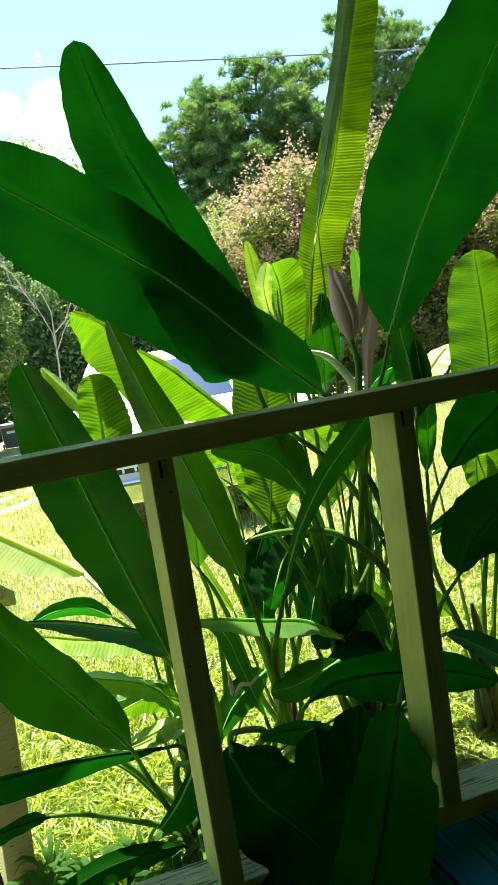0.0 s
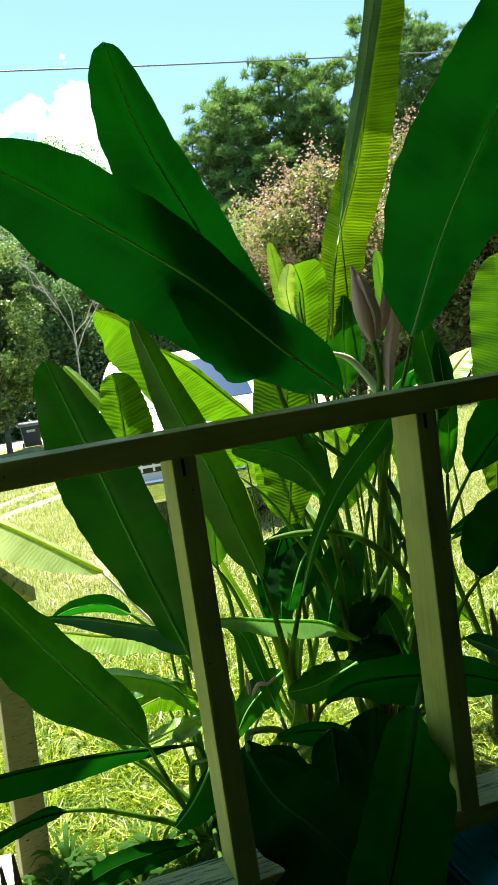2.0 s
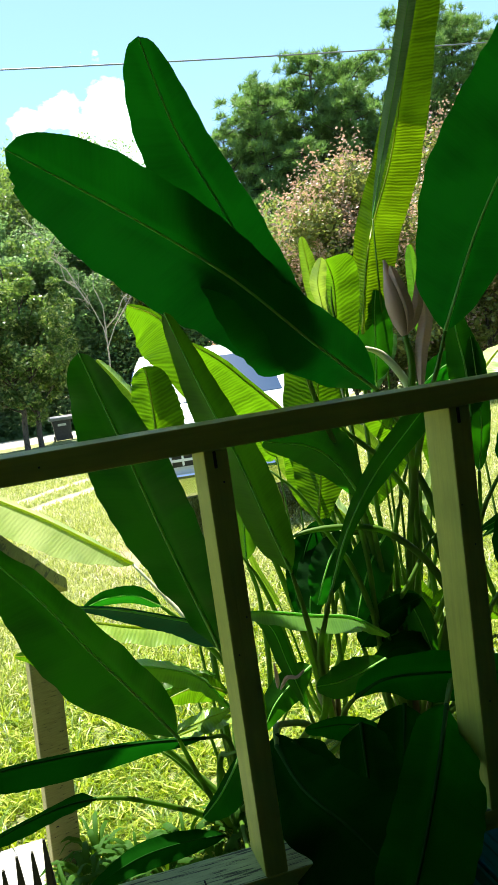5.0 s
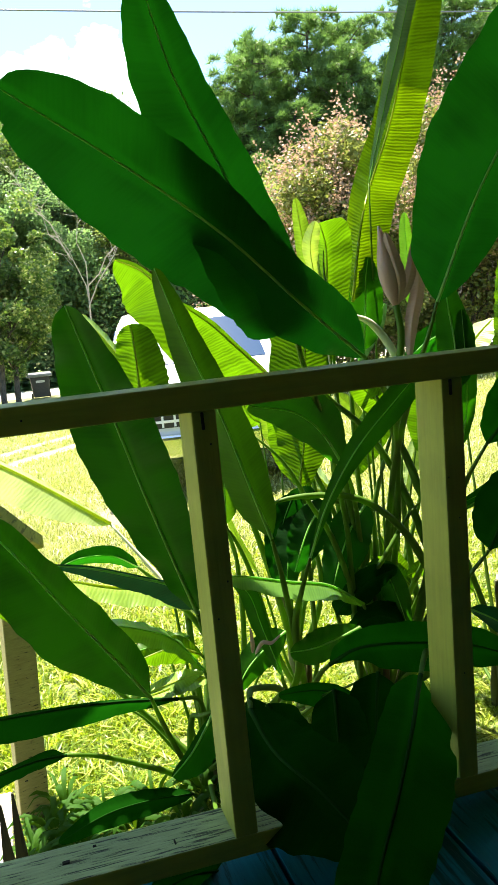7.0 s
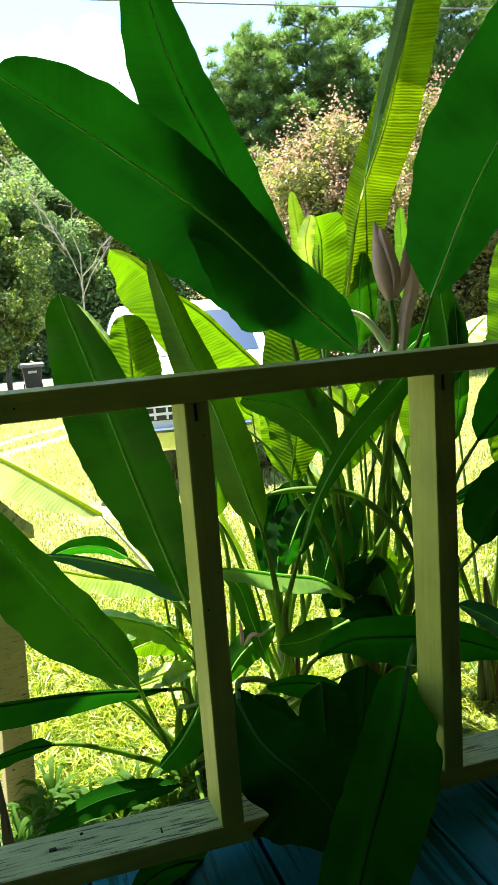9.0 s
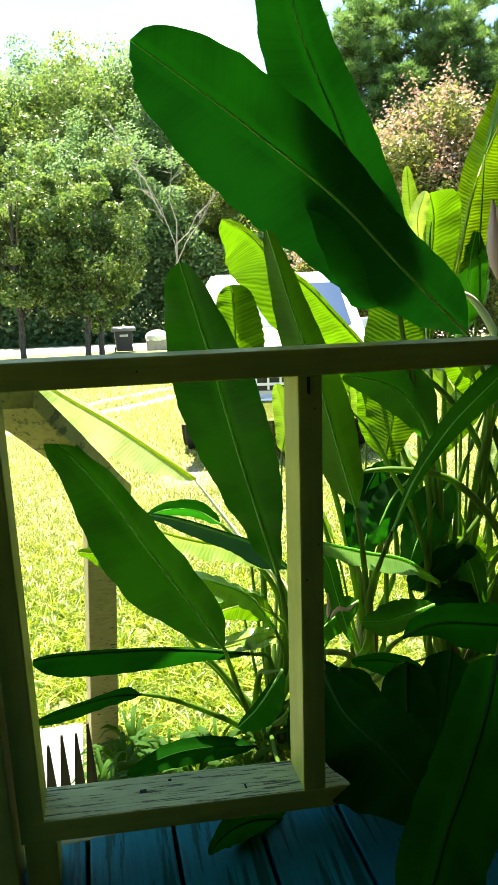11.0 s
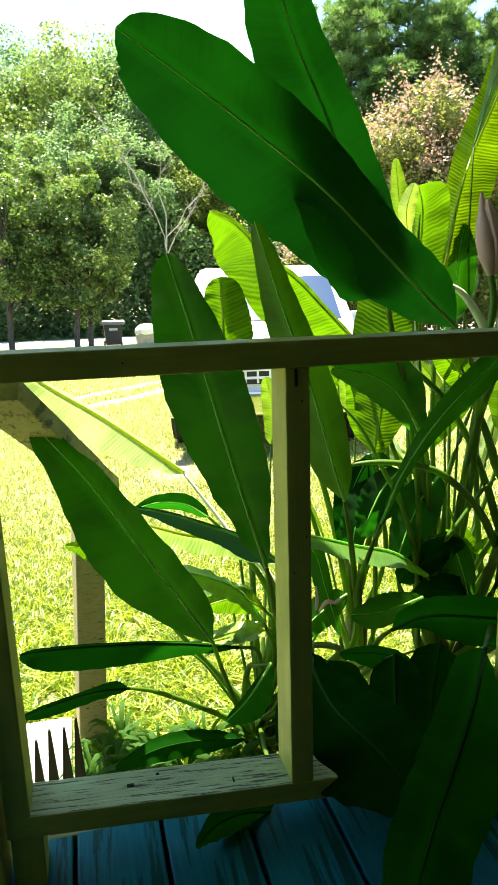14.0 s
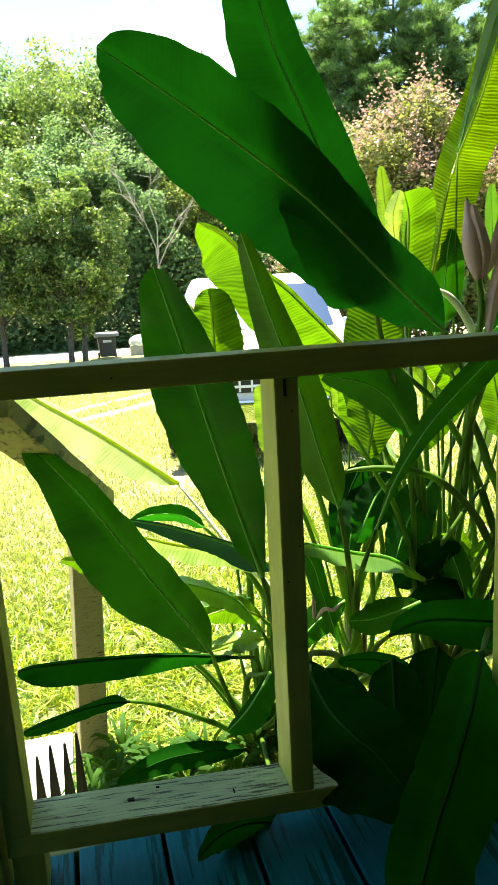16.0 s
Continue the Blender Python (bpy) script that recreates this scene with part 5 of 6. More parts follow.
leaf("l2", [(0.712, 0.9, 0.11), (0.565, 0.82, 0.228), (0.418, 0.76, 0.289), (0.274, 0.7, 0.351), (0.16, 0.68, 0.381)], (0.523, -0.357, 0.774), (0.036, 0.063, 0.059, 0.03), (0.013, 0.021, 0.016, 0.011), (10, 40), 0.002, [(0.712, 0.9, 0.11), (0.752, 0.95, 0.01), (0.807, 1.05, -0.203)])
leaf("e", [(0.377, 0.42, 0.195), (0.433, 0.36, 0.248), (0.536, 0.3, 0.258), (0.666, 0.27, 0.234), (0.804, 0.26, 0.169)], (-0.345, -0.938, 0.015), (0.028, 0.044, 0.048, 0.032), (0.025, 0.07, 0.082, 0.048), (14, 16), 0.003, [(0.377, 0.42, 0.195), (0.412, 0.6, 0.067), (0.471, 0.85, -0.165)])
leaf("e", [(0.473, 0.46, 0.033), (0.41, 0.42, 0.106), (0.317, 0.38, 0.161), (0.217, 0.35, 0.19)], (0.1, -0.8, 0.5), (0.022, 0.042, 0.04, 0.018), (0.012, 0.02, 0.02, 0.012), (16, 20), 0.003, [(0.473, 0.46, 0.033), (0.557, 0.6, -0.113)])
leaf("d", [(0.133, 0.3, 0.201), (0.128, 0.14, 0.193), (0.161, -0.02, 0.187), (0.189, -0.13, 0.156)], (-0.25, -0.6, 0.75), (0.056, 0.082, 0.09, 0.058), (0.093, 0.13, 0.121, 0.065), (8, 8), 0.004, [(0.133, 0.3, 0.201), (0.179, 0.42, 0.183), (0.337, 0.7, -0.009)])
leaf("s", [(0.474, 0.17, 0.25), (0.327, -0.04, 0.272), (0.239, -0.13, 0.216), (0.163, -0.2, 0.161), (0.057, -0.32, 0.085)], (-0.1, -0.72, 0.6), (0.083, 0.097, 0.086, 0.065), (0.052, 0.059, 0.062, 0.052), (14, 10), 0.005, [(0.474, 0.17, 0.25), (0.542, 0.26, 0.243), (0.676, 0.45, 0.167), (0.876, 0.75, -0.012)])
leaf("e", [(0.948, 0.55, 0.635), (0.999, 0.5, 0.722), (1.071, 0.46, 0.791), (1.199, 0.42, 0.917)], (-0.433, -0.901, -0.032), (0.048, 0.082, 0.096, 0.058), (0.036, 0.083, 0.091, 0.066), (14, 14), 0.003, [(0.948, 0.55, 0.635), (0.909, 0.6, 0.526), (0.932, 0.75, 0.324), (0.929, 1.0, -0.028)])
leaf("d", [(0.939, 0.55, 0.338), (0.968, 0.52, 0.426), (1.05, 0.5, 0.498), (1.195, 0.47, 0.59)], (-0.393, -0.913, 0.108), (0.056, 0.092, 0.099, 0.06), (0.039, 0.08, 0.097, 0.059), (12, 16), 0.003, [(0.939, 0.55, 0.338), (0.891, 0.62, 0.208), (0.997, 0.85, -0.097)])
leaf("y2", [(1.539, 1.1, 0.319), (1.514, 1.1, 0.498), (1.49, 1.1, 0.675), (1.479, 1.1, 0.845)], (-0.634, -0.769, -0.084), (0.082, 0.098, 0.088, 0.053), (0.068, 0.09, 0.089, 0.053), (10, 14), 0.003, [(1.539, 1.1, 0.319), (1.492, 1.1, 0.108), (1.416, 1.1, -0.207)])
leaf("b", [(0.898, 0.6, 0.158), (0.975, 0.58, 0.111), (1.06, 0.55, 0.043), (1.145, 0.52, -0.042)], (-0.403, -0.903, -0.151), (0.024, 0.036, 0.04, 0.026), (0.018, 0.037, 0.043, 0.024), (24, 24), 0.002, [(0.898, 0.6, 0.158), (0.919, 0.7, 0.089), (0.987, 0.95, -0.17)])
leaf("n", [(0.957, 0.7, 0.415), (1.032, 0.66, 0.464), (1.109, 0.62, 0.495), (1.244, 0.58, 0.521)], (-0.357, -0.931, -0.07), (0.007, 0.018, 0.021, 0.014), (0.012, 0.029, 0.034, 0.02), (30, 24), 0.001, [(0.957, 0.7, 0.415), (0.942, 0.8, 0.311), (0.952, 1.0, -0.034)])
leaf("n", [(1.066, 0.85, 0.753), (1.069, 0.85, 0.898), (1.053, 0.85, 1.008), (1.045, 0.85, 1.107)], (-0.593, -0.804, -0.045), (0.037, 0.055, 0.04, 0.018), (0.047, 0.062, 0.047, 0.025), (8, 10), 0.002, [(1.066, 0.85, 0.753), (1.06, 0.9, 0.548), (1.043, 1.0, 0.244)])
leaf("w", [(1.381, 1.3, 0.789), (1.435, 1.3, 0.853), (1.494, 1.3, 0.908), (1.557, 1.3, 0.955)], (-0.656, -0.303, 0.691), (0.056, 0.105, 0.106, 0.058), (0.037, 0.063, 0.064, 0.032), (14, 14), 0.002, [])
leaf("n", [(0.913, 1.15, 0.897), (0.927, 1.15, 1.013), (0.939, 1.15, 1.13), (0.955, 1.15, 1.205)], (-0.426, -0.903, 0.052), (0.039, 0.055, 0.051, 0.027), (0.044, 0.059, 0.056, 0.028), (10, 10), 0.002, [])
leaf("l2", [(1.135, 1.2, 1.028), (1.136, 1.2, 1.171), (1.133, 1.2, 1.293), (1.134, 1.2, 1.352)], (-0.513, -0.858, -0.009), (0.022, 0.026, 0.022, 0.013), (0.022, 0.026, 0.022, 0.013), (20, 20), 0.001, [])
leaf("l", [(0.157, 0.85, 0.243), (0.062, 0.85, 0.31), (-0.074, 0.84, 0.354), (-0.193, 0.84, 0.4)], (0.386, -0.342, 0.857), (0.034, 0.055, 0.062, 0.033), (0.032, 0.04, 0.039, 0.023), (16, 40), 0.003, [(0.157, 0.85, 0.243), (0.192, 0.87, 0.175), (0.247, 0.92, -0.006)])
leaf("l2", [(0.164, 0.85, 0.049), (0.087, 0.83, 0.165), (-0.012, 0.8, 0.232), (-0.155, 0.78, 0.292)], (0.598, -0.449, 0.663), (0.023, 0.042, 0.044, 0.025), (0.025, 0.04, 0.055, 0.038), (20, 30), 0.003, [(0.164, 0.85, 0.049), (0.206, 0.9, -0.091), (0.195, 1.0, -0.382)])
leaf("y2", [(0.17, 0.88, 0.082), (0.097, 0.86, 0.131), (0.029, 0.85, 0.133), (-0.058, 0.84, 0.116)], (0.17, -0.985, -0.017), (0.049, 0.062, 0.052, 0.024), (0.02, 0.034, 0.027, 0.013), (24, 24), 0.003, [(0.17, 0.88, 0.082), (0.205, 0.9, -0.0)])
leaf("l", [(0.196, 0.9, -0.001), (0.122, 0.88, 0.011), (0.049, 0.86, 0.011), (-0.026, 0.84, 0.013)], (0.069, -0.021, 0.997), (0.026, 0.04, 0.035, 0.02), (0.06, 0.094, 0.076, 0.033), (14, 20), 0.002, [(0.196, 0.9, -0.001), (0.22, 0.92, -0.051)])
leaf("k", [(0.167, 0.8, -0.056), (0.118, 0.76, -0.094), (0.071, 0.73, -0.127), (0.013, 0.7, -0.153)], (0.282, -0.854, 0.437), (0.041, 0.07, 0.07, 0.037), (0.007, 0.014, 0.014, 0.01), (16, 30), 0.002, [(0.167, 0.8, -0.056), (0.138, 0.85, -0.087), (0.118, 0.9, -0.131), (0.108, 1.0, -0.442)])
leaf("y2", [(-0.196, 0.92, 0.215), (-0.253, 0.9, 0.273), (-0.322, 0.88, 0.321), (-0.385, 0.87, 0.342)], (0.267, -0.964, 0.018), (0.028, 0.042, 0.034, 0.014), (0.023, 0.043, 0.036, 0.013), (14, 20), 0.002, [(-0.196, 0.92, 0.215), (-0.121, 0.95, 0.069), (0.034, 1.0, -0.164)])
# leaves deep in the clump take darker copies in place of its shade
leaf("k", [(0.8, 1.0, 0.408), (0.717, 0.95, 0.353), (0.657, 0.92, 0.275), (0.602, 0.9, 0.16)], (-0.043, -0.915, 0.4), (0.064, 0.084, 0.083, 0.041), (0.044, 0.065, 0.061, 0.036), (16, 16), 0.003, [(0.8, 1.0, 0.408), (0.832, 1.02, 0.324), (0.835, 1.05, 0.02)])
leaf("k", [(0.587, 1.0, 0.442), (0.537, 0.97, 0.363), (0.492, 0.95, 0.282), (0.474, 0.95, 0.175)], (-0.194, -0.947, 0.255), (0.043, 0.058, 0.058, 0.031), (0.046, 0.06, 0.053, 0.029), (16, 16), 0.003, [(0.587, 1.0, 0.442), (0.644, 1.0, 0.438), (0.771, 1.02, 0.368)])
leaf("n", [(0.756, 0.95, 0.214), (0.808, 0.92, 0.188), (0.835, 0.9, 0.109), (0.868, 0.9, -0.016)], (-0.48, -0.876, -0.053), (0.03, 0.041, 0.042, 0.023), (0.033, 0.046, 0.046, 0.026), (16, 16), 0.003, [(0.756, 0.95, 0.214), (0.737, 1.0, 0.128)])
leaf("o", [(0.304, 0.95, 0.435), (0.314, 0.95, 0.556), (0.328, 0.95, 0.675), (0.366, 0.95, 0.789)], (-0.243, -0.969, 0.039), (0.035, 0.045, 0.041, 0.02), (0.036, 0.043, 0.043, 0.021), (20, 20), 0.002, [(0.304, 0.95, 0.435), (0.342, 1.0, 0.268), (0.336, 1.05, -0.071)])
leaf("n", [(0.384, 0.8, -0.003), (0.339, 0.8, 0.152), (0.308, 0.8, 0.264), (0.245, 0.78, 0.331)], (-0.257, -0.952, -0.168), (0.019, 0.03, 0.03, 0.014), (0.011, 0.021, 0.024, 0.016), (20, 24), 0.002, [(0.384, 0.8, -0.003), (0.413, 0.9, -0.186)])
leaf("n", [(0.62, 0.75, 0.111), (0.529, 0.72, 0.107), (0.449, 0.7, 0.106), (0.373, 0.68, 0.121)], (0.272, -0.958, 0.095), (0.03, 0.051, 0.054, 0.029), (0.024, 0.044, 0.046, 0.023), (16, 20), 0.003, [(0.62, 0.75, 0.111), (0.679, 0.85, 0.022)])
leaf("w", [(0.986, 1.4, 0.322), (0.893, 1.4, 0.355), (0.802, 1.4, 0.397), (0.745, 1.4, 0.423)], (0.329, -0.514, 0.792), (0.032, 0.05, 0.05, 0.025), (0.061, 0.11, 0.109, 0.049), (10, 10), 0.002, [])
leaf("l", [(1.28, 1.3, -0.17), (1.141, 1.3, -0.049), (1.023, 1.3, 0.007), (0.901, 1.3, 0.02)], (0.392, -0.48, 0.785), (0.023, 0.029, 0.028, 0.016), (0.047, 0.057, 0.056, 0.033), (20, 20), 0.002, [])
leaf("d", [(0.002, 0.09, 0.022), (-0.078, 0.05, 0.068), (-0.137, 0.02, 0.078), (-0.179, -0.02, 0.077)], (0.563, -0.783, 0.266), (0.028, 0.037, 0.033, 0.015), (0.017, 0.023, 0.023, 0.011), (20, 20), 0.002, [])
leaf("y2", [(0.726, 1.2, 0.772), (0.752, 1.2, 0.925), (0.764, 1.2, 1.042), (0.771, 1.2, 1.157)], (-0.397, -0.917, 0.042), (0.058, 0.07, 0.062, 0.039), (0.051, 0.063, 0.059, 0.036), (12, 14), 0.002, [(0.726, 1.2, 0.772), (0.696, 1.2, 0.578), (0.711, 1.2, 0.289)])
leaf("y2", [(0.571, 1.0, 0.496), (0.597, 1.0, 0.618), (0.611, 1.0, 0.725), (0.614, 1.0, 0.834)], (-0.386, -0.921, 0.045), (0.054, 0.085, 0.085, 0.053), (0.047, 0.08, 0.09, 0.061), (12, 14), 0.002, [(0.571, 1.0, 0.496), (0.599, 1.02, 0.354)])
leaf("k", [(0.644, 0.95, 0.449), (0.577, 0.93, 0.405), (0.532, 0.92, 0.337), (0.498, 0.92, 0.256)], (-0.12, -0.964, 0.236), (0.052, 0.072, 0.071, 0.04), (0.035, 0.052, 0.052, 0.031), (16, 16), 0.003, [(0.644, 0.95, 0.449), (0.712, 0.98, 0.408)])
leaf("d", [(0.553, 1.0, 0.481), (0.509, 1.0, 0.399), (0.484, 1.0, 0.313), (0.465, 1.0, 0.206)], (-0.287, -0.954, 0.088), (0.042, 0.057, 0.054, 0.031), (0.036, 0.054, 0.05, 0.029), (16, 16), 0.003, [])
leaf("y2", [(1.086, 1.25, 0.704), (1.002, 1.25, 0.634), (0.94, 1.25, 0.541), (0.888, 1.25, 0.447)], (-0.308, -0.923, 0.232), (0.049, 0.066, 0.061, 0.035), (0.046, 0.063, 0.058, 0.033), (16, 16), 0.003, [])
leaf("y2", [(1.164, 1.2, 0.477), (1.161, 1.2, 0.606), (1.135, 1.2, 0.737), (1.105, 1.2, 0.847)], (-0.53, -0.843, -0.093), (0.048, 0.066, 0.061, 0.034), (0.048, 0.065, 0.06, 0.034), (16, 16), 0.003, [(1.164, 1.2, 0.477), (1.109, 1.2, 0.295)])
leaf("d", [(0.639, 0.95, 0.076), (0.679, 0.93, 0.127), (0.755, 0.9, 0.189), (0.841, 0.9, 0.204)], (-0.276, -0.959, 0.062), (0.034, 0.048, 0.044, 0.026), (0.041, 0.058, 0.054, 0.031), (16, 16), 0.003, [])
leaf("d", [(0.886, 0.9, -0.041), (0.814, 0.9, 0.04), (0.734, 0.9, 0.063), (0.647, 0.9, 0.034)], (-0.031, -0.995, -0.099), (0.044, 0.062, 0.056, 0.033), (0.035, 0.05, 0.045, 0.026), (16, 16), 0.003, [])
leaf("n", [(0.442, 0.9, 0.083), (0.373, 0.88, 0.059), (0.302, 0.86, 0.018), (0.25, 0.85, -0.048)], (0.058, -0.959, 0.278), (0.038, 0.055, 0.05, 0.029), (0.032, 0.046, 0.042, 0.024), (16, 16), 0.003, [])
leaf("y2", [(1.262, 1.1, -0.028), (1.177, 1.1, 0.061), (1.086, 1.1, 0.106), (0.989, 1.1, 0.092)], (-0.012, -1, -0.028), (0.033, 0.052, 0.051, 0.027), (0.031, 0.048, 0.047, 0.025), (16, 16), 0.003, [])
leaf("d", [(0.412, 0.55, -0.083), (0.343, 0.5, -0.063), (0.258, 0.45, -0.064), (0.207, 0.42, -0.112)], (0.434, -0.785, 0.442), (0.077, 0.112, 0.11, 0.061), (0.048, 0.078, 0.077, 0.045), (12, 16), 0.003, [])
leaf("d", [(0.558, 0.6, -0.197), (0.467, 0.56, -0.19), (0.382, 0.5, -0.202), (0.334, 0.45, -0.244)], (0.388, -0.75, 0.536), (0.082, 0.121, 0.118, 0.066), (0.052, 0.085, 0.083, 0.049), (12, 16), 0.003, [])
leaf("y2", [(1.011, 1.1, 0.638), (0.947, 1.1, 0.699), (0.884, 1.1, 0.758), (0.823, 1.1, 0.834)], (-0.288, -0.915, -0.283), (0.033, 0.053, 0.053, 0.032), (0.031, 0.05, 0.05, 0.03), (14, 14), 0.002, [])
leaf("y2", [(0.548, 1.25, 0.686), (0.518, 1.25, 0.707), (0.498, 1.25, 0.747), (0.489, 1.25, 0.803)], (-0.281, -0.949, -0.145), (0.024, 0.04, 0.04, 0.024), (0.023, 0.038, 0.038, 0.023), (14, 14), 0.002, [])
leaf("l", [(0.629, 1.3, 0.557), (0.608, 1.3, 0.638), (0.588, 1.3, 0.698), (0.578, 1.3, 0.777)], (-0.066, -0.998, -0.016), (0.024, 0.035, 0.035, 0.023), (0.027, 0.04, 0.039, 0.026), (14, 14), 0.002, [])
leaf("l", [(0.319, 1.3, 0.488), (0.331, 1.3, 0.567), (0.323, 1.3, 0.647), (0.304, 1.3, 0.725)], (-0.165, -0.986, -0.012), (0.027, 0.035, 0.035, 0.023), (0.028, 0.036, 0.036, 0.024), (14, 14), 0.002, [])
# extra strip standing in for the tall young leaf's folded, sky-lit half
leaf("t", [(0.961, 1.12, 1.438), (1.043, 1.12, 1.689), (1.13, 1.12, 1.94), (1.21, 1.12, 2.194), (1.266, 1.12, 2.455)], (-0.386, -0.916, 0.111), (0.012, 0.023, 0.026, 0.023), (0.01, 0.021, 0.026, 0.023), (10, 10), 0.002, [])
# three extra dark leaves, added to keep sky light off the bottom rail
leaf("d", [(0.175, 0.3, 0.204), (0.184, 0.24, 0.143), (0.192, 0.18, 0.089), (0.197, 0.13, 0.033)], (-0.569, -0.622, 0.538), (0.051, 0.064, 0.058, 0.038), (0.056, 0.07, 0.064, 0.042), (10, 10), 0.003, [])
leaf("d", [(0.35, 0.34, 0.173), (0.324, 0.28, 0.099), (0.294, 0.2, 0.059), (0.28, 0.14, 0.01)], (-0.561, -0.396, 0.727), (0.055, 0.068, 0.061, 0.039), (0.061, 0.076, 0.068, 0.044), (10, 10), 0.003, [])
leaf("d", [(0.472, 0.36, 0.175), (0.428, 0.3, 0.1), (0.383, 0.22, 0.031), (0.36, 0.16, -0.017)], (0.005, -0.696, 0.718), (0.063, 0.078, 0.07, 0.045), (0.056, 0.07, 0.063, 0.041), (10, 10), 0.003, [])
# small pale leaves added for bright spots of sunlit leaf tops and ground
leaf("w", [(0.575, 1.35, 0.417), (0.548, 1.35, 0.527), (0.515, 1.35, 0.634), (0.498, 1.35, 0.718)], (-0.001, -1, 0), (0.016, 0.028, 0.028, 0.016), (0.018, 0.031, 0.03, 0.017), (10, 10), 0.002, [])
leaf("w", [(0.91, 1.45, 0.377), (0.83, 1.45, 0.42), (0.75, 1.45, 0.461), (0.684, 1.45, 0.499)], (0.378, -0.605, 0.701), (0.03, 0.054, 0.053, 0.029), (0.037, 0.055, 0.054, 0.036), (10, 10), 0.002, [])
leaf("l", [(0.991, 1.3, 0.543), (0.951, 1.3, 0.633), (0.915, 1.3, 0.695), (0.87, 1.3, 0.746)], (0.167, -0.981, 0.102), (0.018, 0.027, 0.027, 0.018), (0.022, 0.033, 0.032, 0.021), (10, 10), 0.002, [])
leaf("w", [(1.196, 1.3, 0.58), (1.173, 1.3, 0.496), (1.143, 1.3, 0.413), (1.118, 1.3, 0.33)], (-0.738, -0.637, 0.221), (0.018, 0.031, 0.031, 0.018), (0.015, 0.029, 0.029, 0.019), (10, 10), 0.002, [])
leaf("l", [(0.466, 1.2, 0.182), (0.441, 1.2, 0.238), (0.408, 1.2, 0.314), (0.378, 1.2, 0.409)], (0.202, -0.976, 0.081), (0.008, 0.012, 0.012, 0.008), (0.009, 0.013, 0.013, 0.009), (10, 10), 0.001, [])
leaf("y2", [(1.08, 1.2, -0.034), (1.037, 1.2, 0.029), (0.996, 1.2, 0.114), (0.957, 1.2, 0.206)], (-0.336, -0.925, -0.177), (0.022, 0.044, 0.044, 0.026), (0.022, 0.039, 0.038, 0.021), (10, 10), 0.002, [])
leaf("y2", [(0.629, 1.15, 0.495), (0.606, 1.15, 0.585), (0.582, 1.15, 0.664), (0.547, 1.15, 0.716)], (-0.331, -0.935, -0.126), (0.046, 0.057, 0.049, 0.026), (0.038, 0.056, 0.056, 0.03), (10, 10), 0.002, [(0.629, 1.15, 0.495), (0.654, 1.15, 0.305), (0.677, 1.15, 0.078)])
leaf("w", [(0.859, 1.4, 0.366), (0.817, 1.4, 0.421), (0.784, 1.4, 0.448), (0.729, 1.4, 0.477)], (0.414, -0.766, 0.492), (0.027, 0.048, 0.042, 0.021), (0.037, 0.059, 0.059, 0.029), (10, 10), 0.002, [])
leaf("k", [(0.641, 1.0, 0.443), (0.581, 1.0, 0.426), (0.526, 1.0, 0.343), (0.497, 1.0, 0.237)], (-0.191, -0.973, 0.131), (0.039, 0.059, 0.067, 0.039), (0.054, 0.071, 0.072, 0.036), (12, 12), 0.002, [])
leaf("n", [(0.743, 1.0, 0.209), (0.8, 1.0, 0.14), (0.858, 1.0, 0.049), (0.896, 1.0, -0.018)], (-0.343, -0.909, -0.235), (0.027, 0.042, 0.047, 0.028), (0.029, 0.046, 0.051, 0.03), (12, 12), 0.002, [(0.743, 1.0, 0.209), (0.733, 1.02, 0.089)])
# another dark leaf added to shade the bottom rail
leaf("d", [(0.15, 0.34, 0.206), (0.133, 0.28, 0.132), (0.113, 0.2, 0.077), (0.099, 0.14, 0.031)], (-0.5, -0.487, 0.716), (0.047, 0.06, 0.053, 0.035), (0.052, 0.066, 0.059, 0.039), (10, 10), 0.003, [])
# extra teal strip for a lit fold among the young leaves
leaf("t", [(0.923, 1.22, 0.855), (0.962, 1.22, 0.921), (1.008, 1.22, 0.986), (1.045, 1.22, 1.049)], (-0.303, -0.935, 0.186), (0.02, 0.032, 0.032, 0.016), (0.021, 0.029, 0.029, 0.017), (10, 10), 0.002, [])
leaf("k", [(0.92, 0.9, 0.855), (0.996, 0.9, 0.907), (1.075, 0.9, 0.938), (1.144, 0.9, 0.978)], (0.006, -1, -0.011), (0.025, 0.04, 0.041, 0.022), (0.032, 0.051, 0.047, 0.024), (20, 20), 0.002, [(0.92, 0.9, 0.855), (0.903, 0.92, 0.772), (0.911, 0.96, 0.568)])
# separate whitish strip for the bright folded side of the cupped leaf
leaf("w", [(0.73, 1.08, 1.091), (0.713, 1.07, 1.18), (0.702, 1.05, 1.246), (0.716, 1.03, 1.314)], (-0.616, -0.758, -0.216), (0.012, 0.021, 0.029, 0.02), (0.015, 0.022, 0.025, 0.022), (16, 16), 0.002, [])
# fallen leaf in the deep tone, in place of the plants' shade on it
leaf("d", [(0.092, 0.86, -0.327), (-0.024, 0.8, -0.269), (-0.162, 0.74, -0.229), (-0.297, 0.7, -0.242)], (0.25, -0.75, 0.6), (0.02, 0.035, 0.038, 0.022), (0.02, 0.032, 0.034, 0.02), (14, 18), 0.004, [(0.092, 0.86, -0.327), (0.137, 0.92, -0.399)])
leaf("n", [(1.082, 0.86, 0.575), (1.1, 0.85, 0.701), (1.098, 0.84, 0.838), (1.086, 0.83, 1.001)], (-0.35, -0.93, -0.05), (0.024, 0.037, 0.04, 0.024), (0.021, 0.031, 0.034, 0.021), (14, 16), 0.003, [(1.082, 0.86, 0.575), (1.098, 0.9, 0.444), (1.117, 0.95, 0.235)])
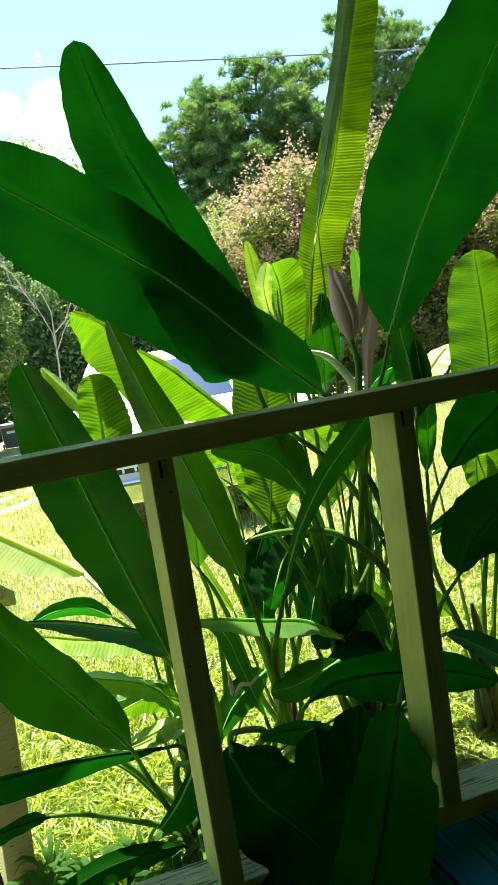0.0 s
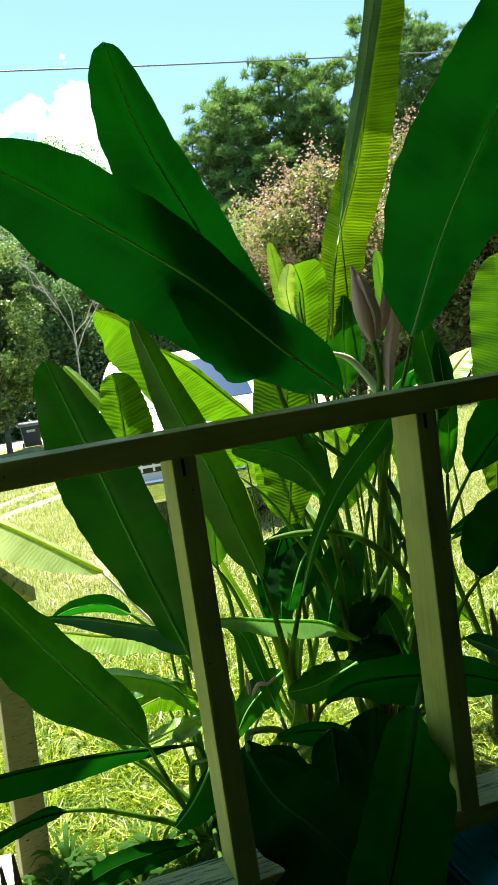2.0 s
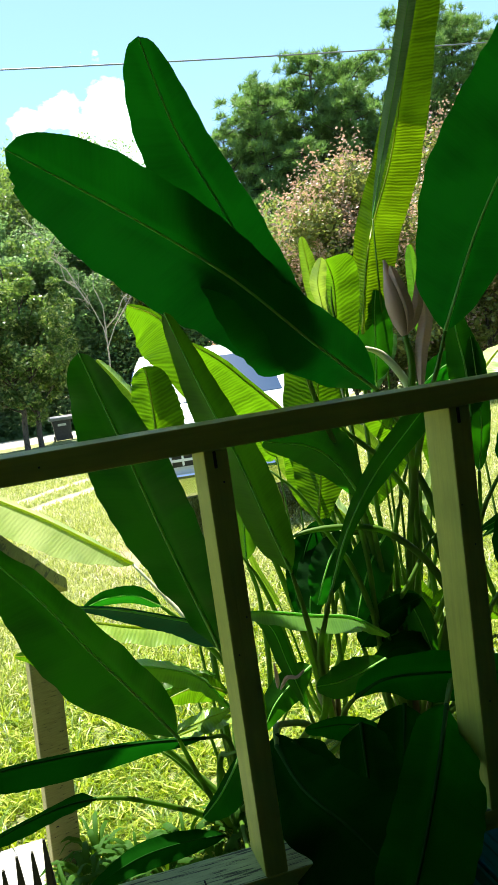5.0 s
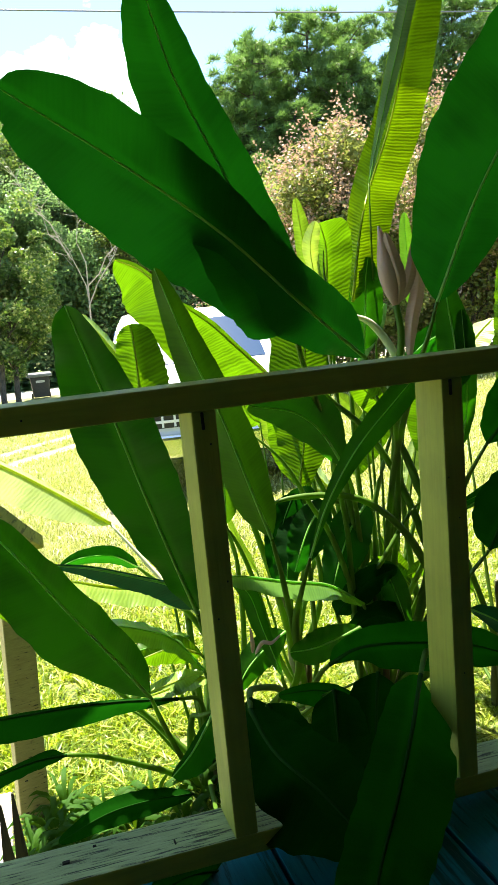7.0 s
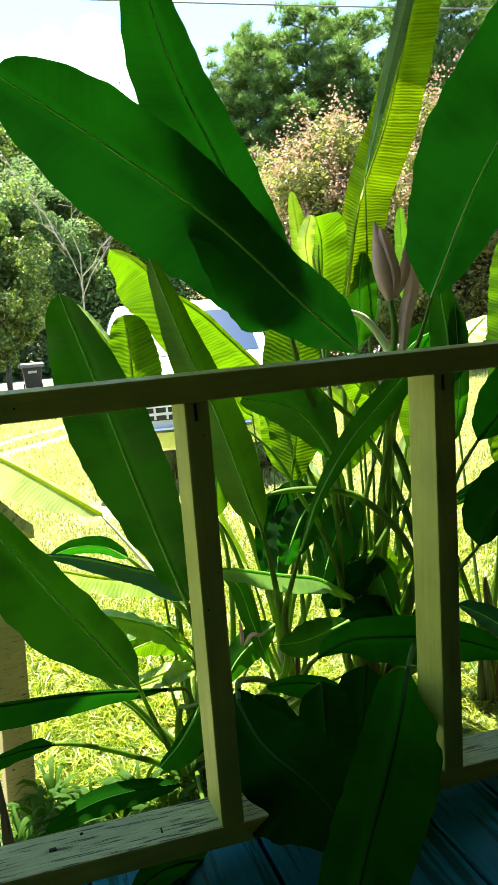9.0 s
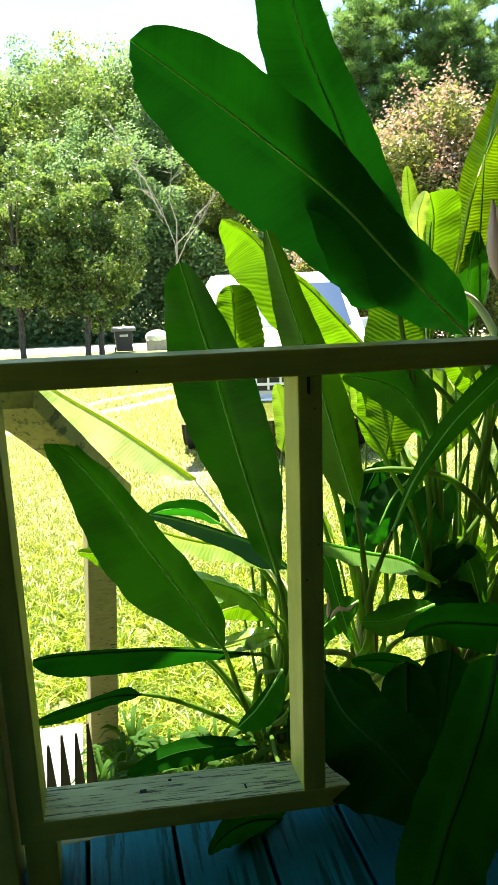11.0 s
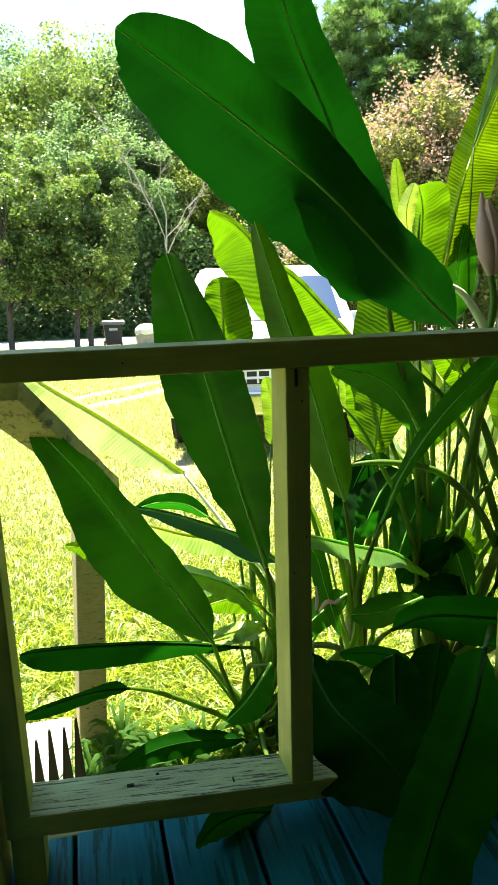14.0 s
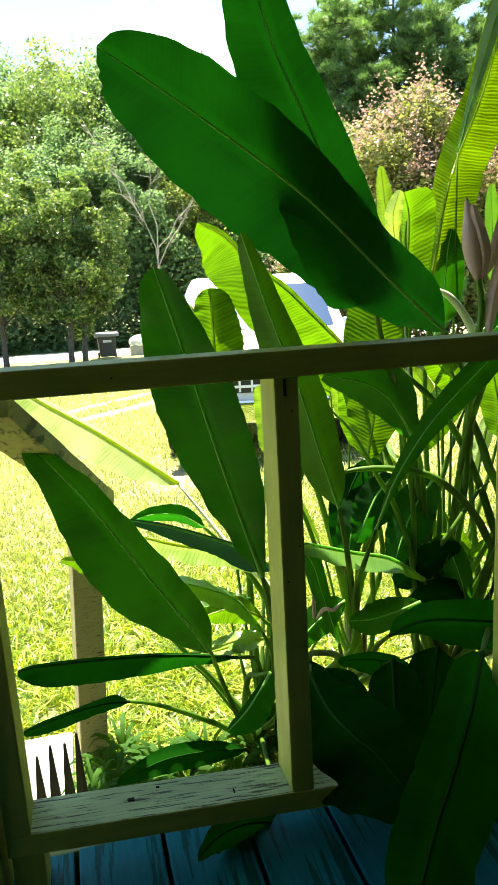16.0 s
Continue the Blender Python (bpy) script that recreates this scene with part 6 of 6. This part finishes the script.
leaf("k", [(1.193, 0.66, 0.506), (1.079, 0.64, 0.495), (0.985, 0.62, 0.482), (0.89, 0.6, 0.467)], (-0.2, -0.93, 0.3), (0.011, 0.018, 0.019, 0.011), (0.012, 0.019, 0.02, 0.011), (16, 16), 0.003, [])
leaf("y2", [(1.424, 1.05, 0.562), (1.44, 1.05, 0.5), (1.455, 1.05, 0.437), (1.454, 1.05, 0.365)], (-0.4, -0.9, 0.1), (0.034, 0.051, 0.051, 0.03), (0.037, 0.057, 0.057, 0.03), (10, 10), 0.003, [])
leaf("l", [(-0.074, 0.9, -0.019), (0.033, 0.88, 0.012), (0.098, 0.86, 0.032), (0.164, 0.86, 0.04)], (0.1, -0.55, 0.83), (0.012, 0.025, 0.031, 0.019), (0.022, 0.037, 0.034, 0.015), (8, 10), 0.003, [])
leaf("l", [(0.072, 0.95, 0.134), (0.002, 0.95, 0.169), (-0.059, 0.95, 0.193), (-0.139, 0.95, 0.236)], (0.3, -0.6, 0.75), (0.01, 0.032, 0.039, 0.022), (0.019, 0.035, 0.032, 0.019), (8, 10), 0.003, [])
leaf("o", [(0.151, 0.93, 0.125), (0.084, 0.92, 0.129), (0.02, 0.91, 0.127), (-0.046, 0.9, 0.132)], (0.1, -0.8, 0.55), (0.022, 0.038, 0.035, 0.019), (0.019, 0.035, 0.032, 0.019), (20, 24), 0.004, [])
leaf("y2", [(1.081, 1.2, -0.022), (1.025, 1.2, 0.056), (0.969, 1.2, 0.11), (0.905, 1.2, 0.153)], (-0.2, -0.8, -0.5), (0.018, 0.032, 0.032, 0.018), (0.014, 0.025, 0.025, 0.014), (12, 12), 0.003, [])
stalk([(0.386, 0.85, 0.705), (0.469, 0.85, 0.614), (0.547, 0.86, 0.471), (0.611, 0.88, 0.362), (0.681, 0.92, 0.168), (0.71, 0.96, -0.042), (0.738, 1.0, -0.307)], .0095)
stalk([(0.652, 0.95, 0.848), (0.685, 0.95, 0.603), (0.709, 0.96, 0.426), (0.719, 0.98, 0.24), (0.721, 1.0, 0.019)], .008)
stalk([(0.671, 1.0, 0.81), (0.709, 1.0, 0.755), (0.799, 0.98, 0.661), (0.87, 0.95, 0.534), (0.911, 0.93, 0.422), (0.948, 0.92, 0.305), (1.012, 0.95, 0.074)], .013)
stalk([(0.812, 0.9, 0.765), (0.844, 0.88, 0.664), (0.885, 0.87, 0.564), (0.91, 0.86, 0.476), (0.969, 0.88, 0.275)], .014)
stalk([(0.401, 0.8, 0.511), (0.445, 0.8, 0.518), (0.535, 0.8, 0.514), (0.661, 0.8, 0.486), (0.757, 0.82, 0.425), (0.847, 0.85, 0.338), (0.919, 0.88, 0.23), (0.994, 0.94, 0.061)], .012)
stalk([(0.942, 0.9, 0.406), (0.89, 0.9, 0.365), (0.813, 0.9, 0.268), (0.749, 0.93, 0.16), (0.727, 0.97, 0.028), (0.721, 1.0, -0.14)], .010)
stalk([(0.885, 1.1, 0.276), (0.918, 1.1, 0.198), (0.974, 1.1, 0.063), (1.018, 1.12, -0.079), (1.047, 1.15, -0.281)], .009)
stalk([(0.946, 1.05, 0.628), (0.9, 1.05, 0.516), (0.84, 1.06, 0.315), (0.813, 1.06, 0.179), (0.797, 1.08, -0.067)], .011)
stalk([(0.57, 0.8, 0.813), (0.622, 0.84, 0.595), (0.668, 0.88, 0.363), (0.703, 0.94, 0.121)], .009)
stalk([(1.279, 0.9, 0.204), (1.277, 0.95, -0.116), (1.267, 1.0, -0.432)], .012)
stalk([(0.274, 0.9, 0.471), (0.34, 0.95, 0.354), (0.402, 1.0, 0.176), (0.46, 1.05, -0.054)], .008)
stalk([(0.738, 1.1, 0.322), (0.716, 1.1, 0.186), (0.721, 1.12, -0.024)], .008)
stalk([(1.021, 1.15, 0.569), (1.022, 1.15, 0.406), (1.027, 1.15, 0.24), (1.04, 1.15, 0.09), (1.055, 1.15, -0.151)], .012)
stalk([(0.741, 1.04, 1.224), (0.741, 1.05, 1.158), (0.754, 1.06, 1.071), (0.769, 1.08, 0.944), (0.777, 1.1, 0.72)], .0055)


def build_flower():
    """The pink bud with an opening bract, on its bent stalk."""
    pl = plants[2]
    o = Vector(pl.location)
    stalk = spline([Vector((0.89, 0.97, 0.469)), Vector((0.881, 0.88, 0.814)), Vector((0.883, 0.85, 0.942)), Vector((0.872, 0.85, 1.042))], 16)
    st = part("flower_stalk", tube_mesh("flower_stalk", [p - o for p in stalk], [0.013, 0.011, 0.010], 9), petiole_mat, pl)
    axis = [Vector((0.872, 0.85, 1.032)), Vector((0.856, 0.848, 1.112)), Vector((0.844, 0.845, 1.191)), Vector((0.831, 0.845, 1.262))]
    line = spline(axis, 18)
    part("flower_bud", tube_mesh("flower_bud", [p - o for p in line], [0.010, 0.026, 0.031, 0.026, 0.014, 0.003], 14), bract_mat, pl, "dusky pink closed banana flower bud")
    for k, (pts, w) in enumerate((([(0.876, 0.84, 1.032), (0.871, 0.815, 1.101), (0.852, 0.812, 1.171), (0.839, 0.825, 1.241)], 0.024), ([(0.885, 0.845, 1.042), (0.905, 0.84, 1.081), (0.926, 0.84, 1.131), (0.939, 0.845, 1.201)], 0.020), ([(0.937, 0.845, 1.211), (0.945, 0.835, 1.091), (0.913, 0.83, 0.982), (0.897, 0.835, 0.863)], 0.024))):
        me, ln = blade_mesh(pts, (-0.4, -0.9, 0.1), (w * 0.7, w, w, w * 0.6), (w * 0.7, w, w, w * 0.6), (34, 34), 0.001, 90 + k)
        me.transform(Matrix.Translation(-o))
        part("bract", me, bract_mat, pl, "pink opened bract" if k else "")
    arc = spline([Vector((0.825, 1.08, 1.02)), Vector((0.895, 1.08, 0.994)), Vector((0.941, 1.08, 0.949)), Vector((0.984, 1.08, 0.884)), Vector((1.001, 1.08, 0.826))], 24)
    part("bent_stalk", tube_mesh("bent_stalk", [p - o for p in arc], [0.006, 0.012, 0.014, 0.013], 9), sunlit_stalk, pl, "bent stalk toned pale in place of sunlight")
    # the same stalk goes on below in plain green, without the sunlit tone
    lower = spline([Vector((1.001, 1.08, 0.826)), Vector((1.003, 1.09, 0.717)), Vector((0.958, 1.1, 0.422)), Vector((0.884, 1.06, 0.028))], 20)
    part("petiole", tube_mesh("petiole", [p - o for p in lower], [0.013, 0.013, 0.015], 9), petiole_mat, pl)
    small = plants[1]
    o = Vector(small.location)
    for k, pts in enumerate(([(0.224, 0.52, 0.216), (0.239, 0.5, 0.25), (0.261, 0.49, 0.25), (0.284, 0.49, 0.265)], [(0.221, 0.53, 0.216), (0.217, 0.51, 0.255), (0.212, 0.5, 0.295)])):
        me, ln = blade_mesh(pts, (-0.3, -0.9, 0.3), (0.004, 0.005, 0.004, 0.002), (0.004, 0.005, 0.004, 0.002), (30, 30), 0.0005, 95 + k)
        me.transform(Matrix.Translation(-o))
        part("bract", me, bract_mat, small, "small withered pink bract")


def build_weeds():
    rs = np.random.RandomState(77)
    spots = [(-0.36, 0.84), (-0.30, 0.92), (-0.24, 0.82), (-0.16, 0.95), (-0.10, 0.84), (-0.02, 0.92), (0.05, 0.80), (0.12, 0.90), (0.30, 1.0), (0.45, 0.95), (-0.27, 1.02), (0.62, 0.86)]
    for i, (x, y) in enumerate(spots):
        w = empty("weed", (x, y, gz(x, y)), "low broad-leaved weed at the foot of the banana plants", "plant", "weeds below the plants")
        for k in range(26):
            a = rs.uniform(0, 6.28)
            ln = rs.uniform(0.05, 0.13)
            hgt = rs.uniform(0.03, 0.12)
            d = Vector((math.cos(a), math.sin(a), 0))
            pts = [d * 0.012, d * ln * 0.4 + Vector((0, 0, hgt * 0.8)), d * ln * 0.9 + Vector((0, 0, hgt)), d * ln * 1.3 + Vector((0, 0, hgt * 0.7))]
            wd = rs.uniform(0.003, 0.010)
            up = (rs.uniform(-0.5, 0.5), rs.uniform(-0.7, 0.1), 1)
            me, ln2 = blade_mesh(pts, up, (wd * 0.6, wd, wd * 0.9, wd * 0.4), (wd * 0.6, wd, wd * 0.9, wd * 0.4), (16, 16), 0.002, 200 + i * 30 + k, 8, 1)
            part("leaf", me, weed_leaf, w)


build_ground()
build_grass()
build_porch()
build_railing()
build_stair_rail()
build_lumber_spikes()
build_trees()
build_dead_limb()
build_wire()
build_bin()
build_car()
build_stems()
build_flower()
build_weeds()
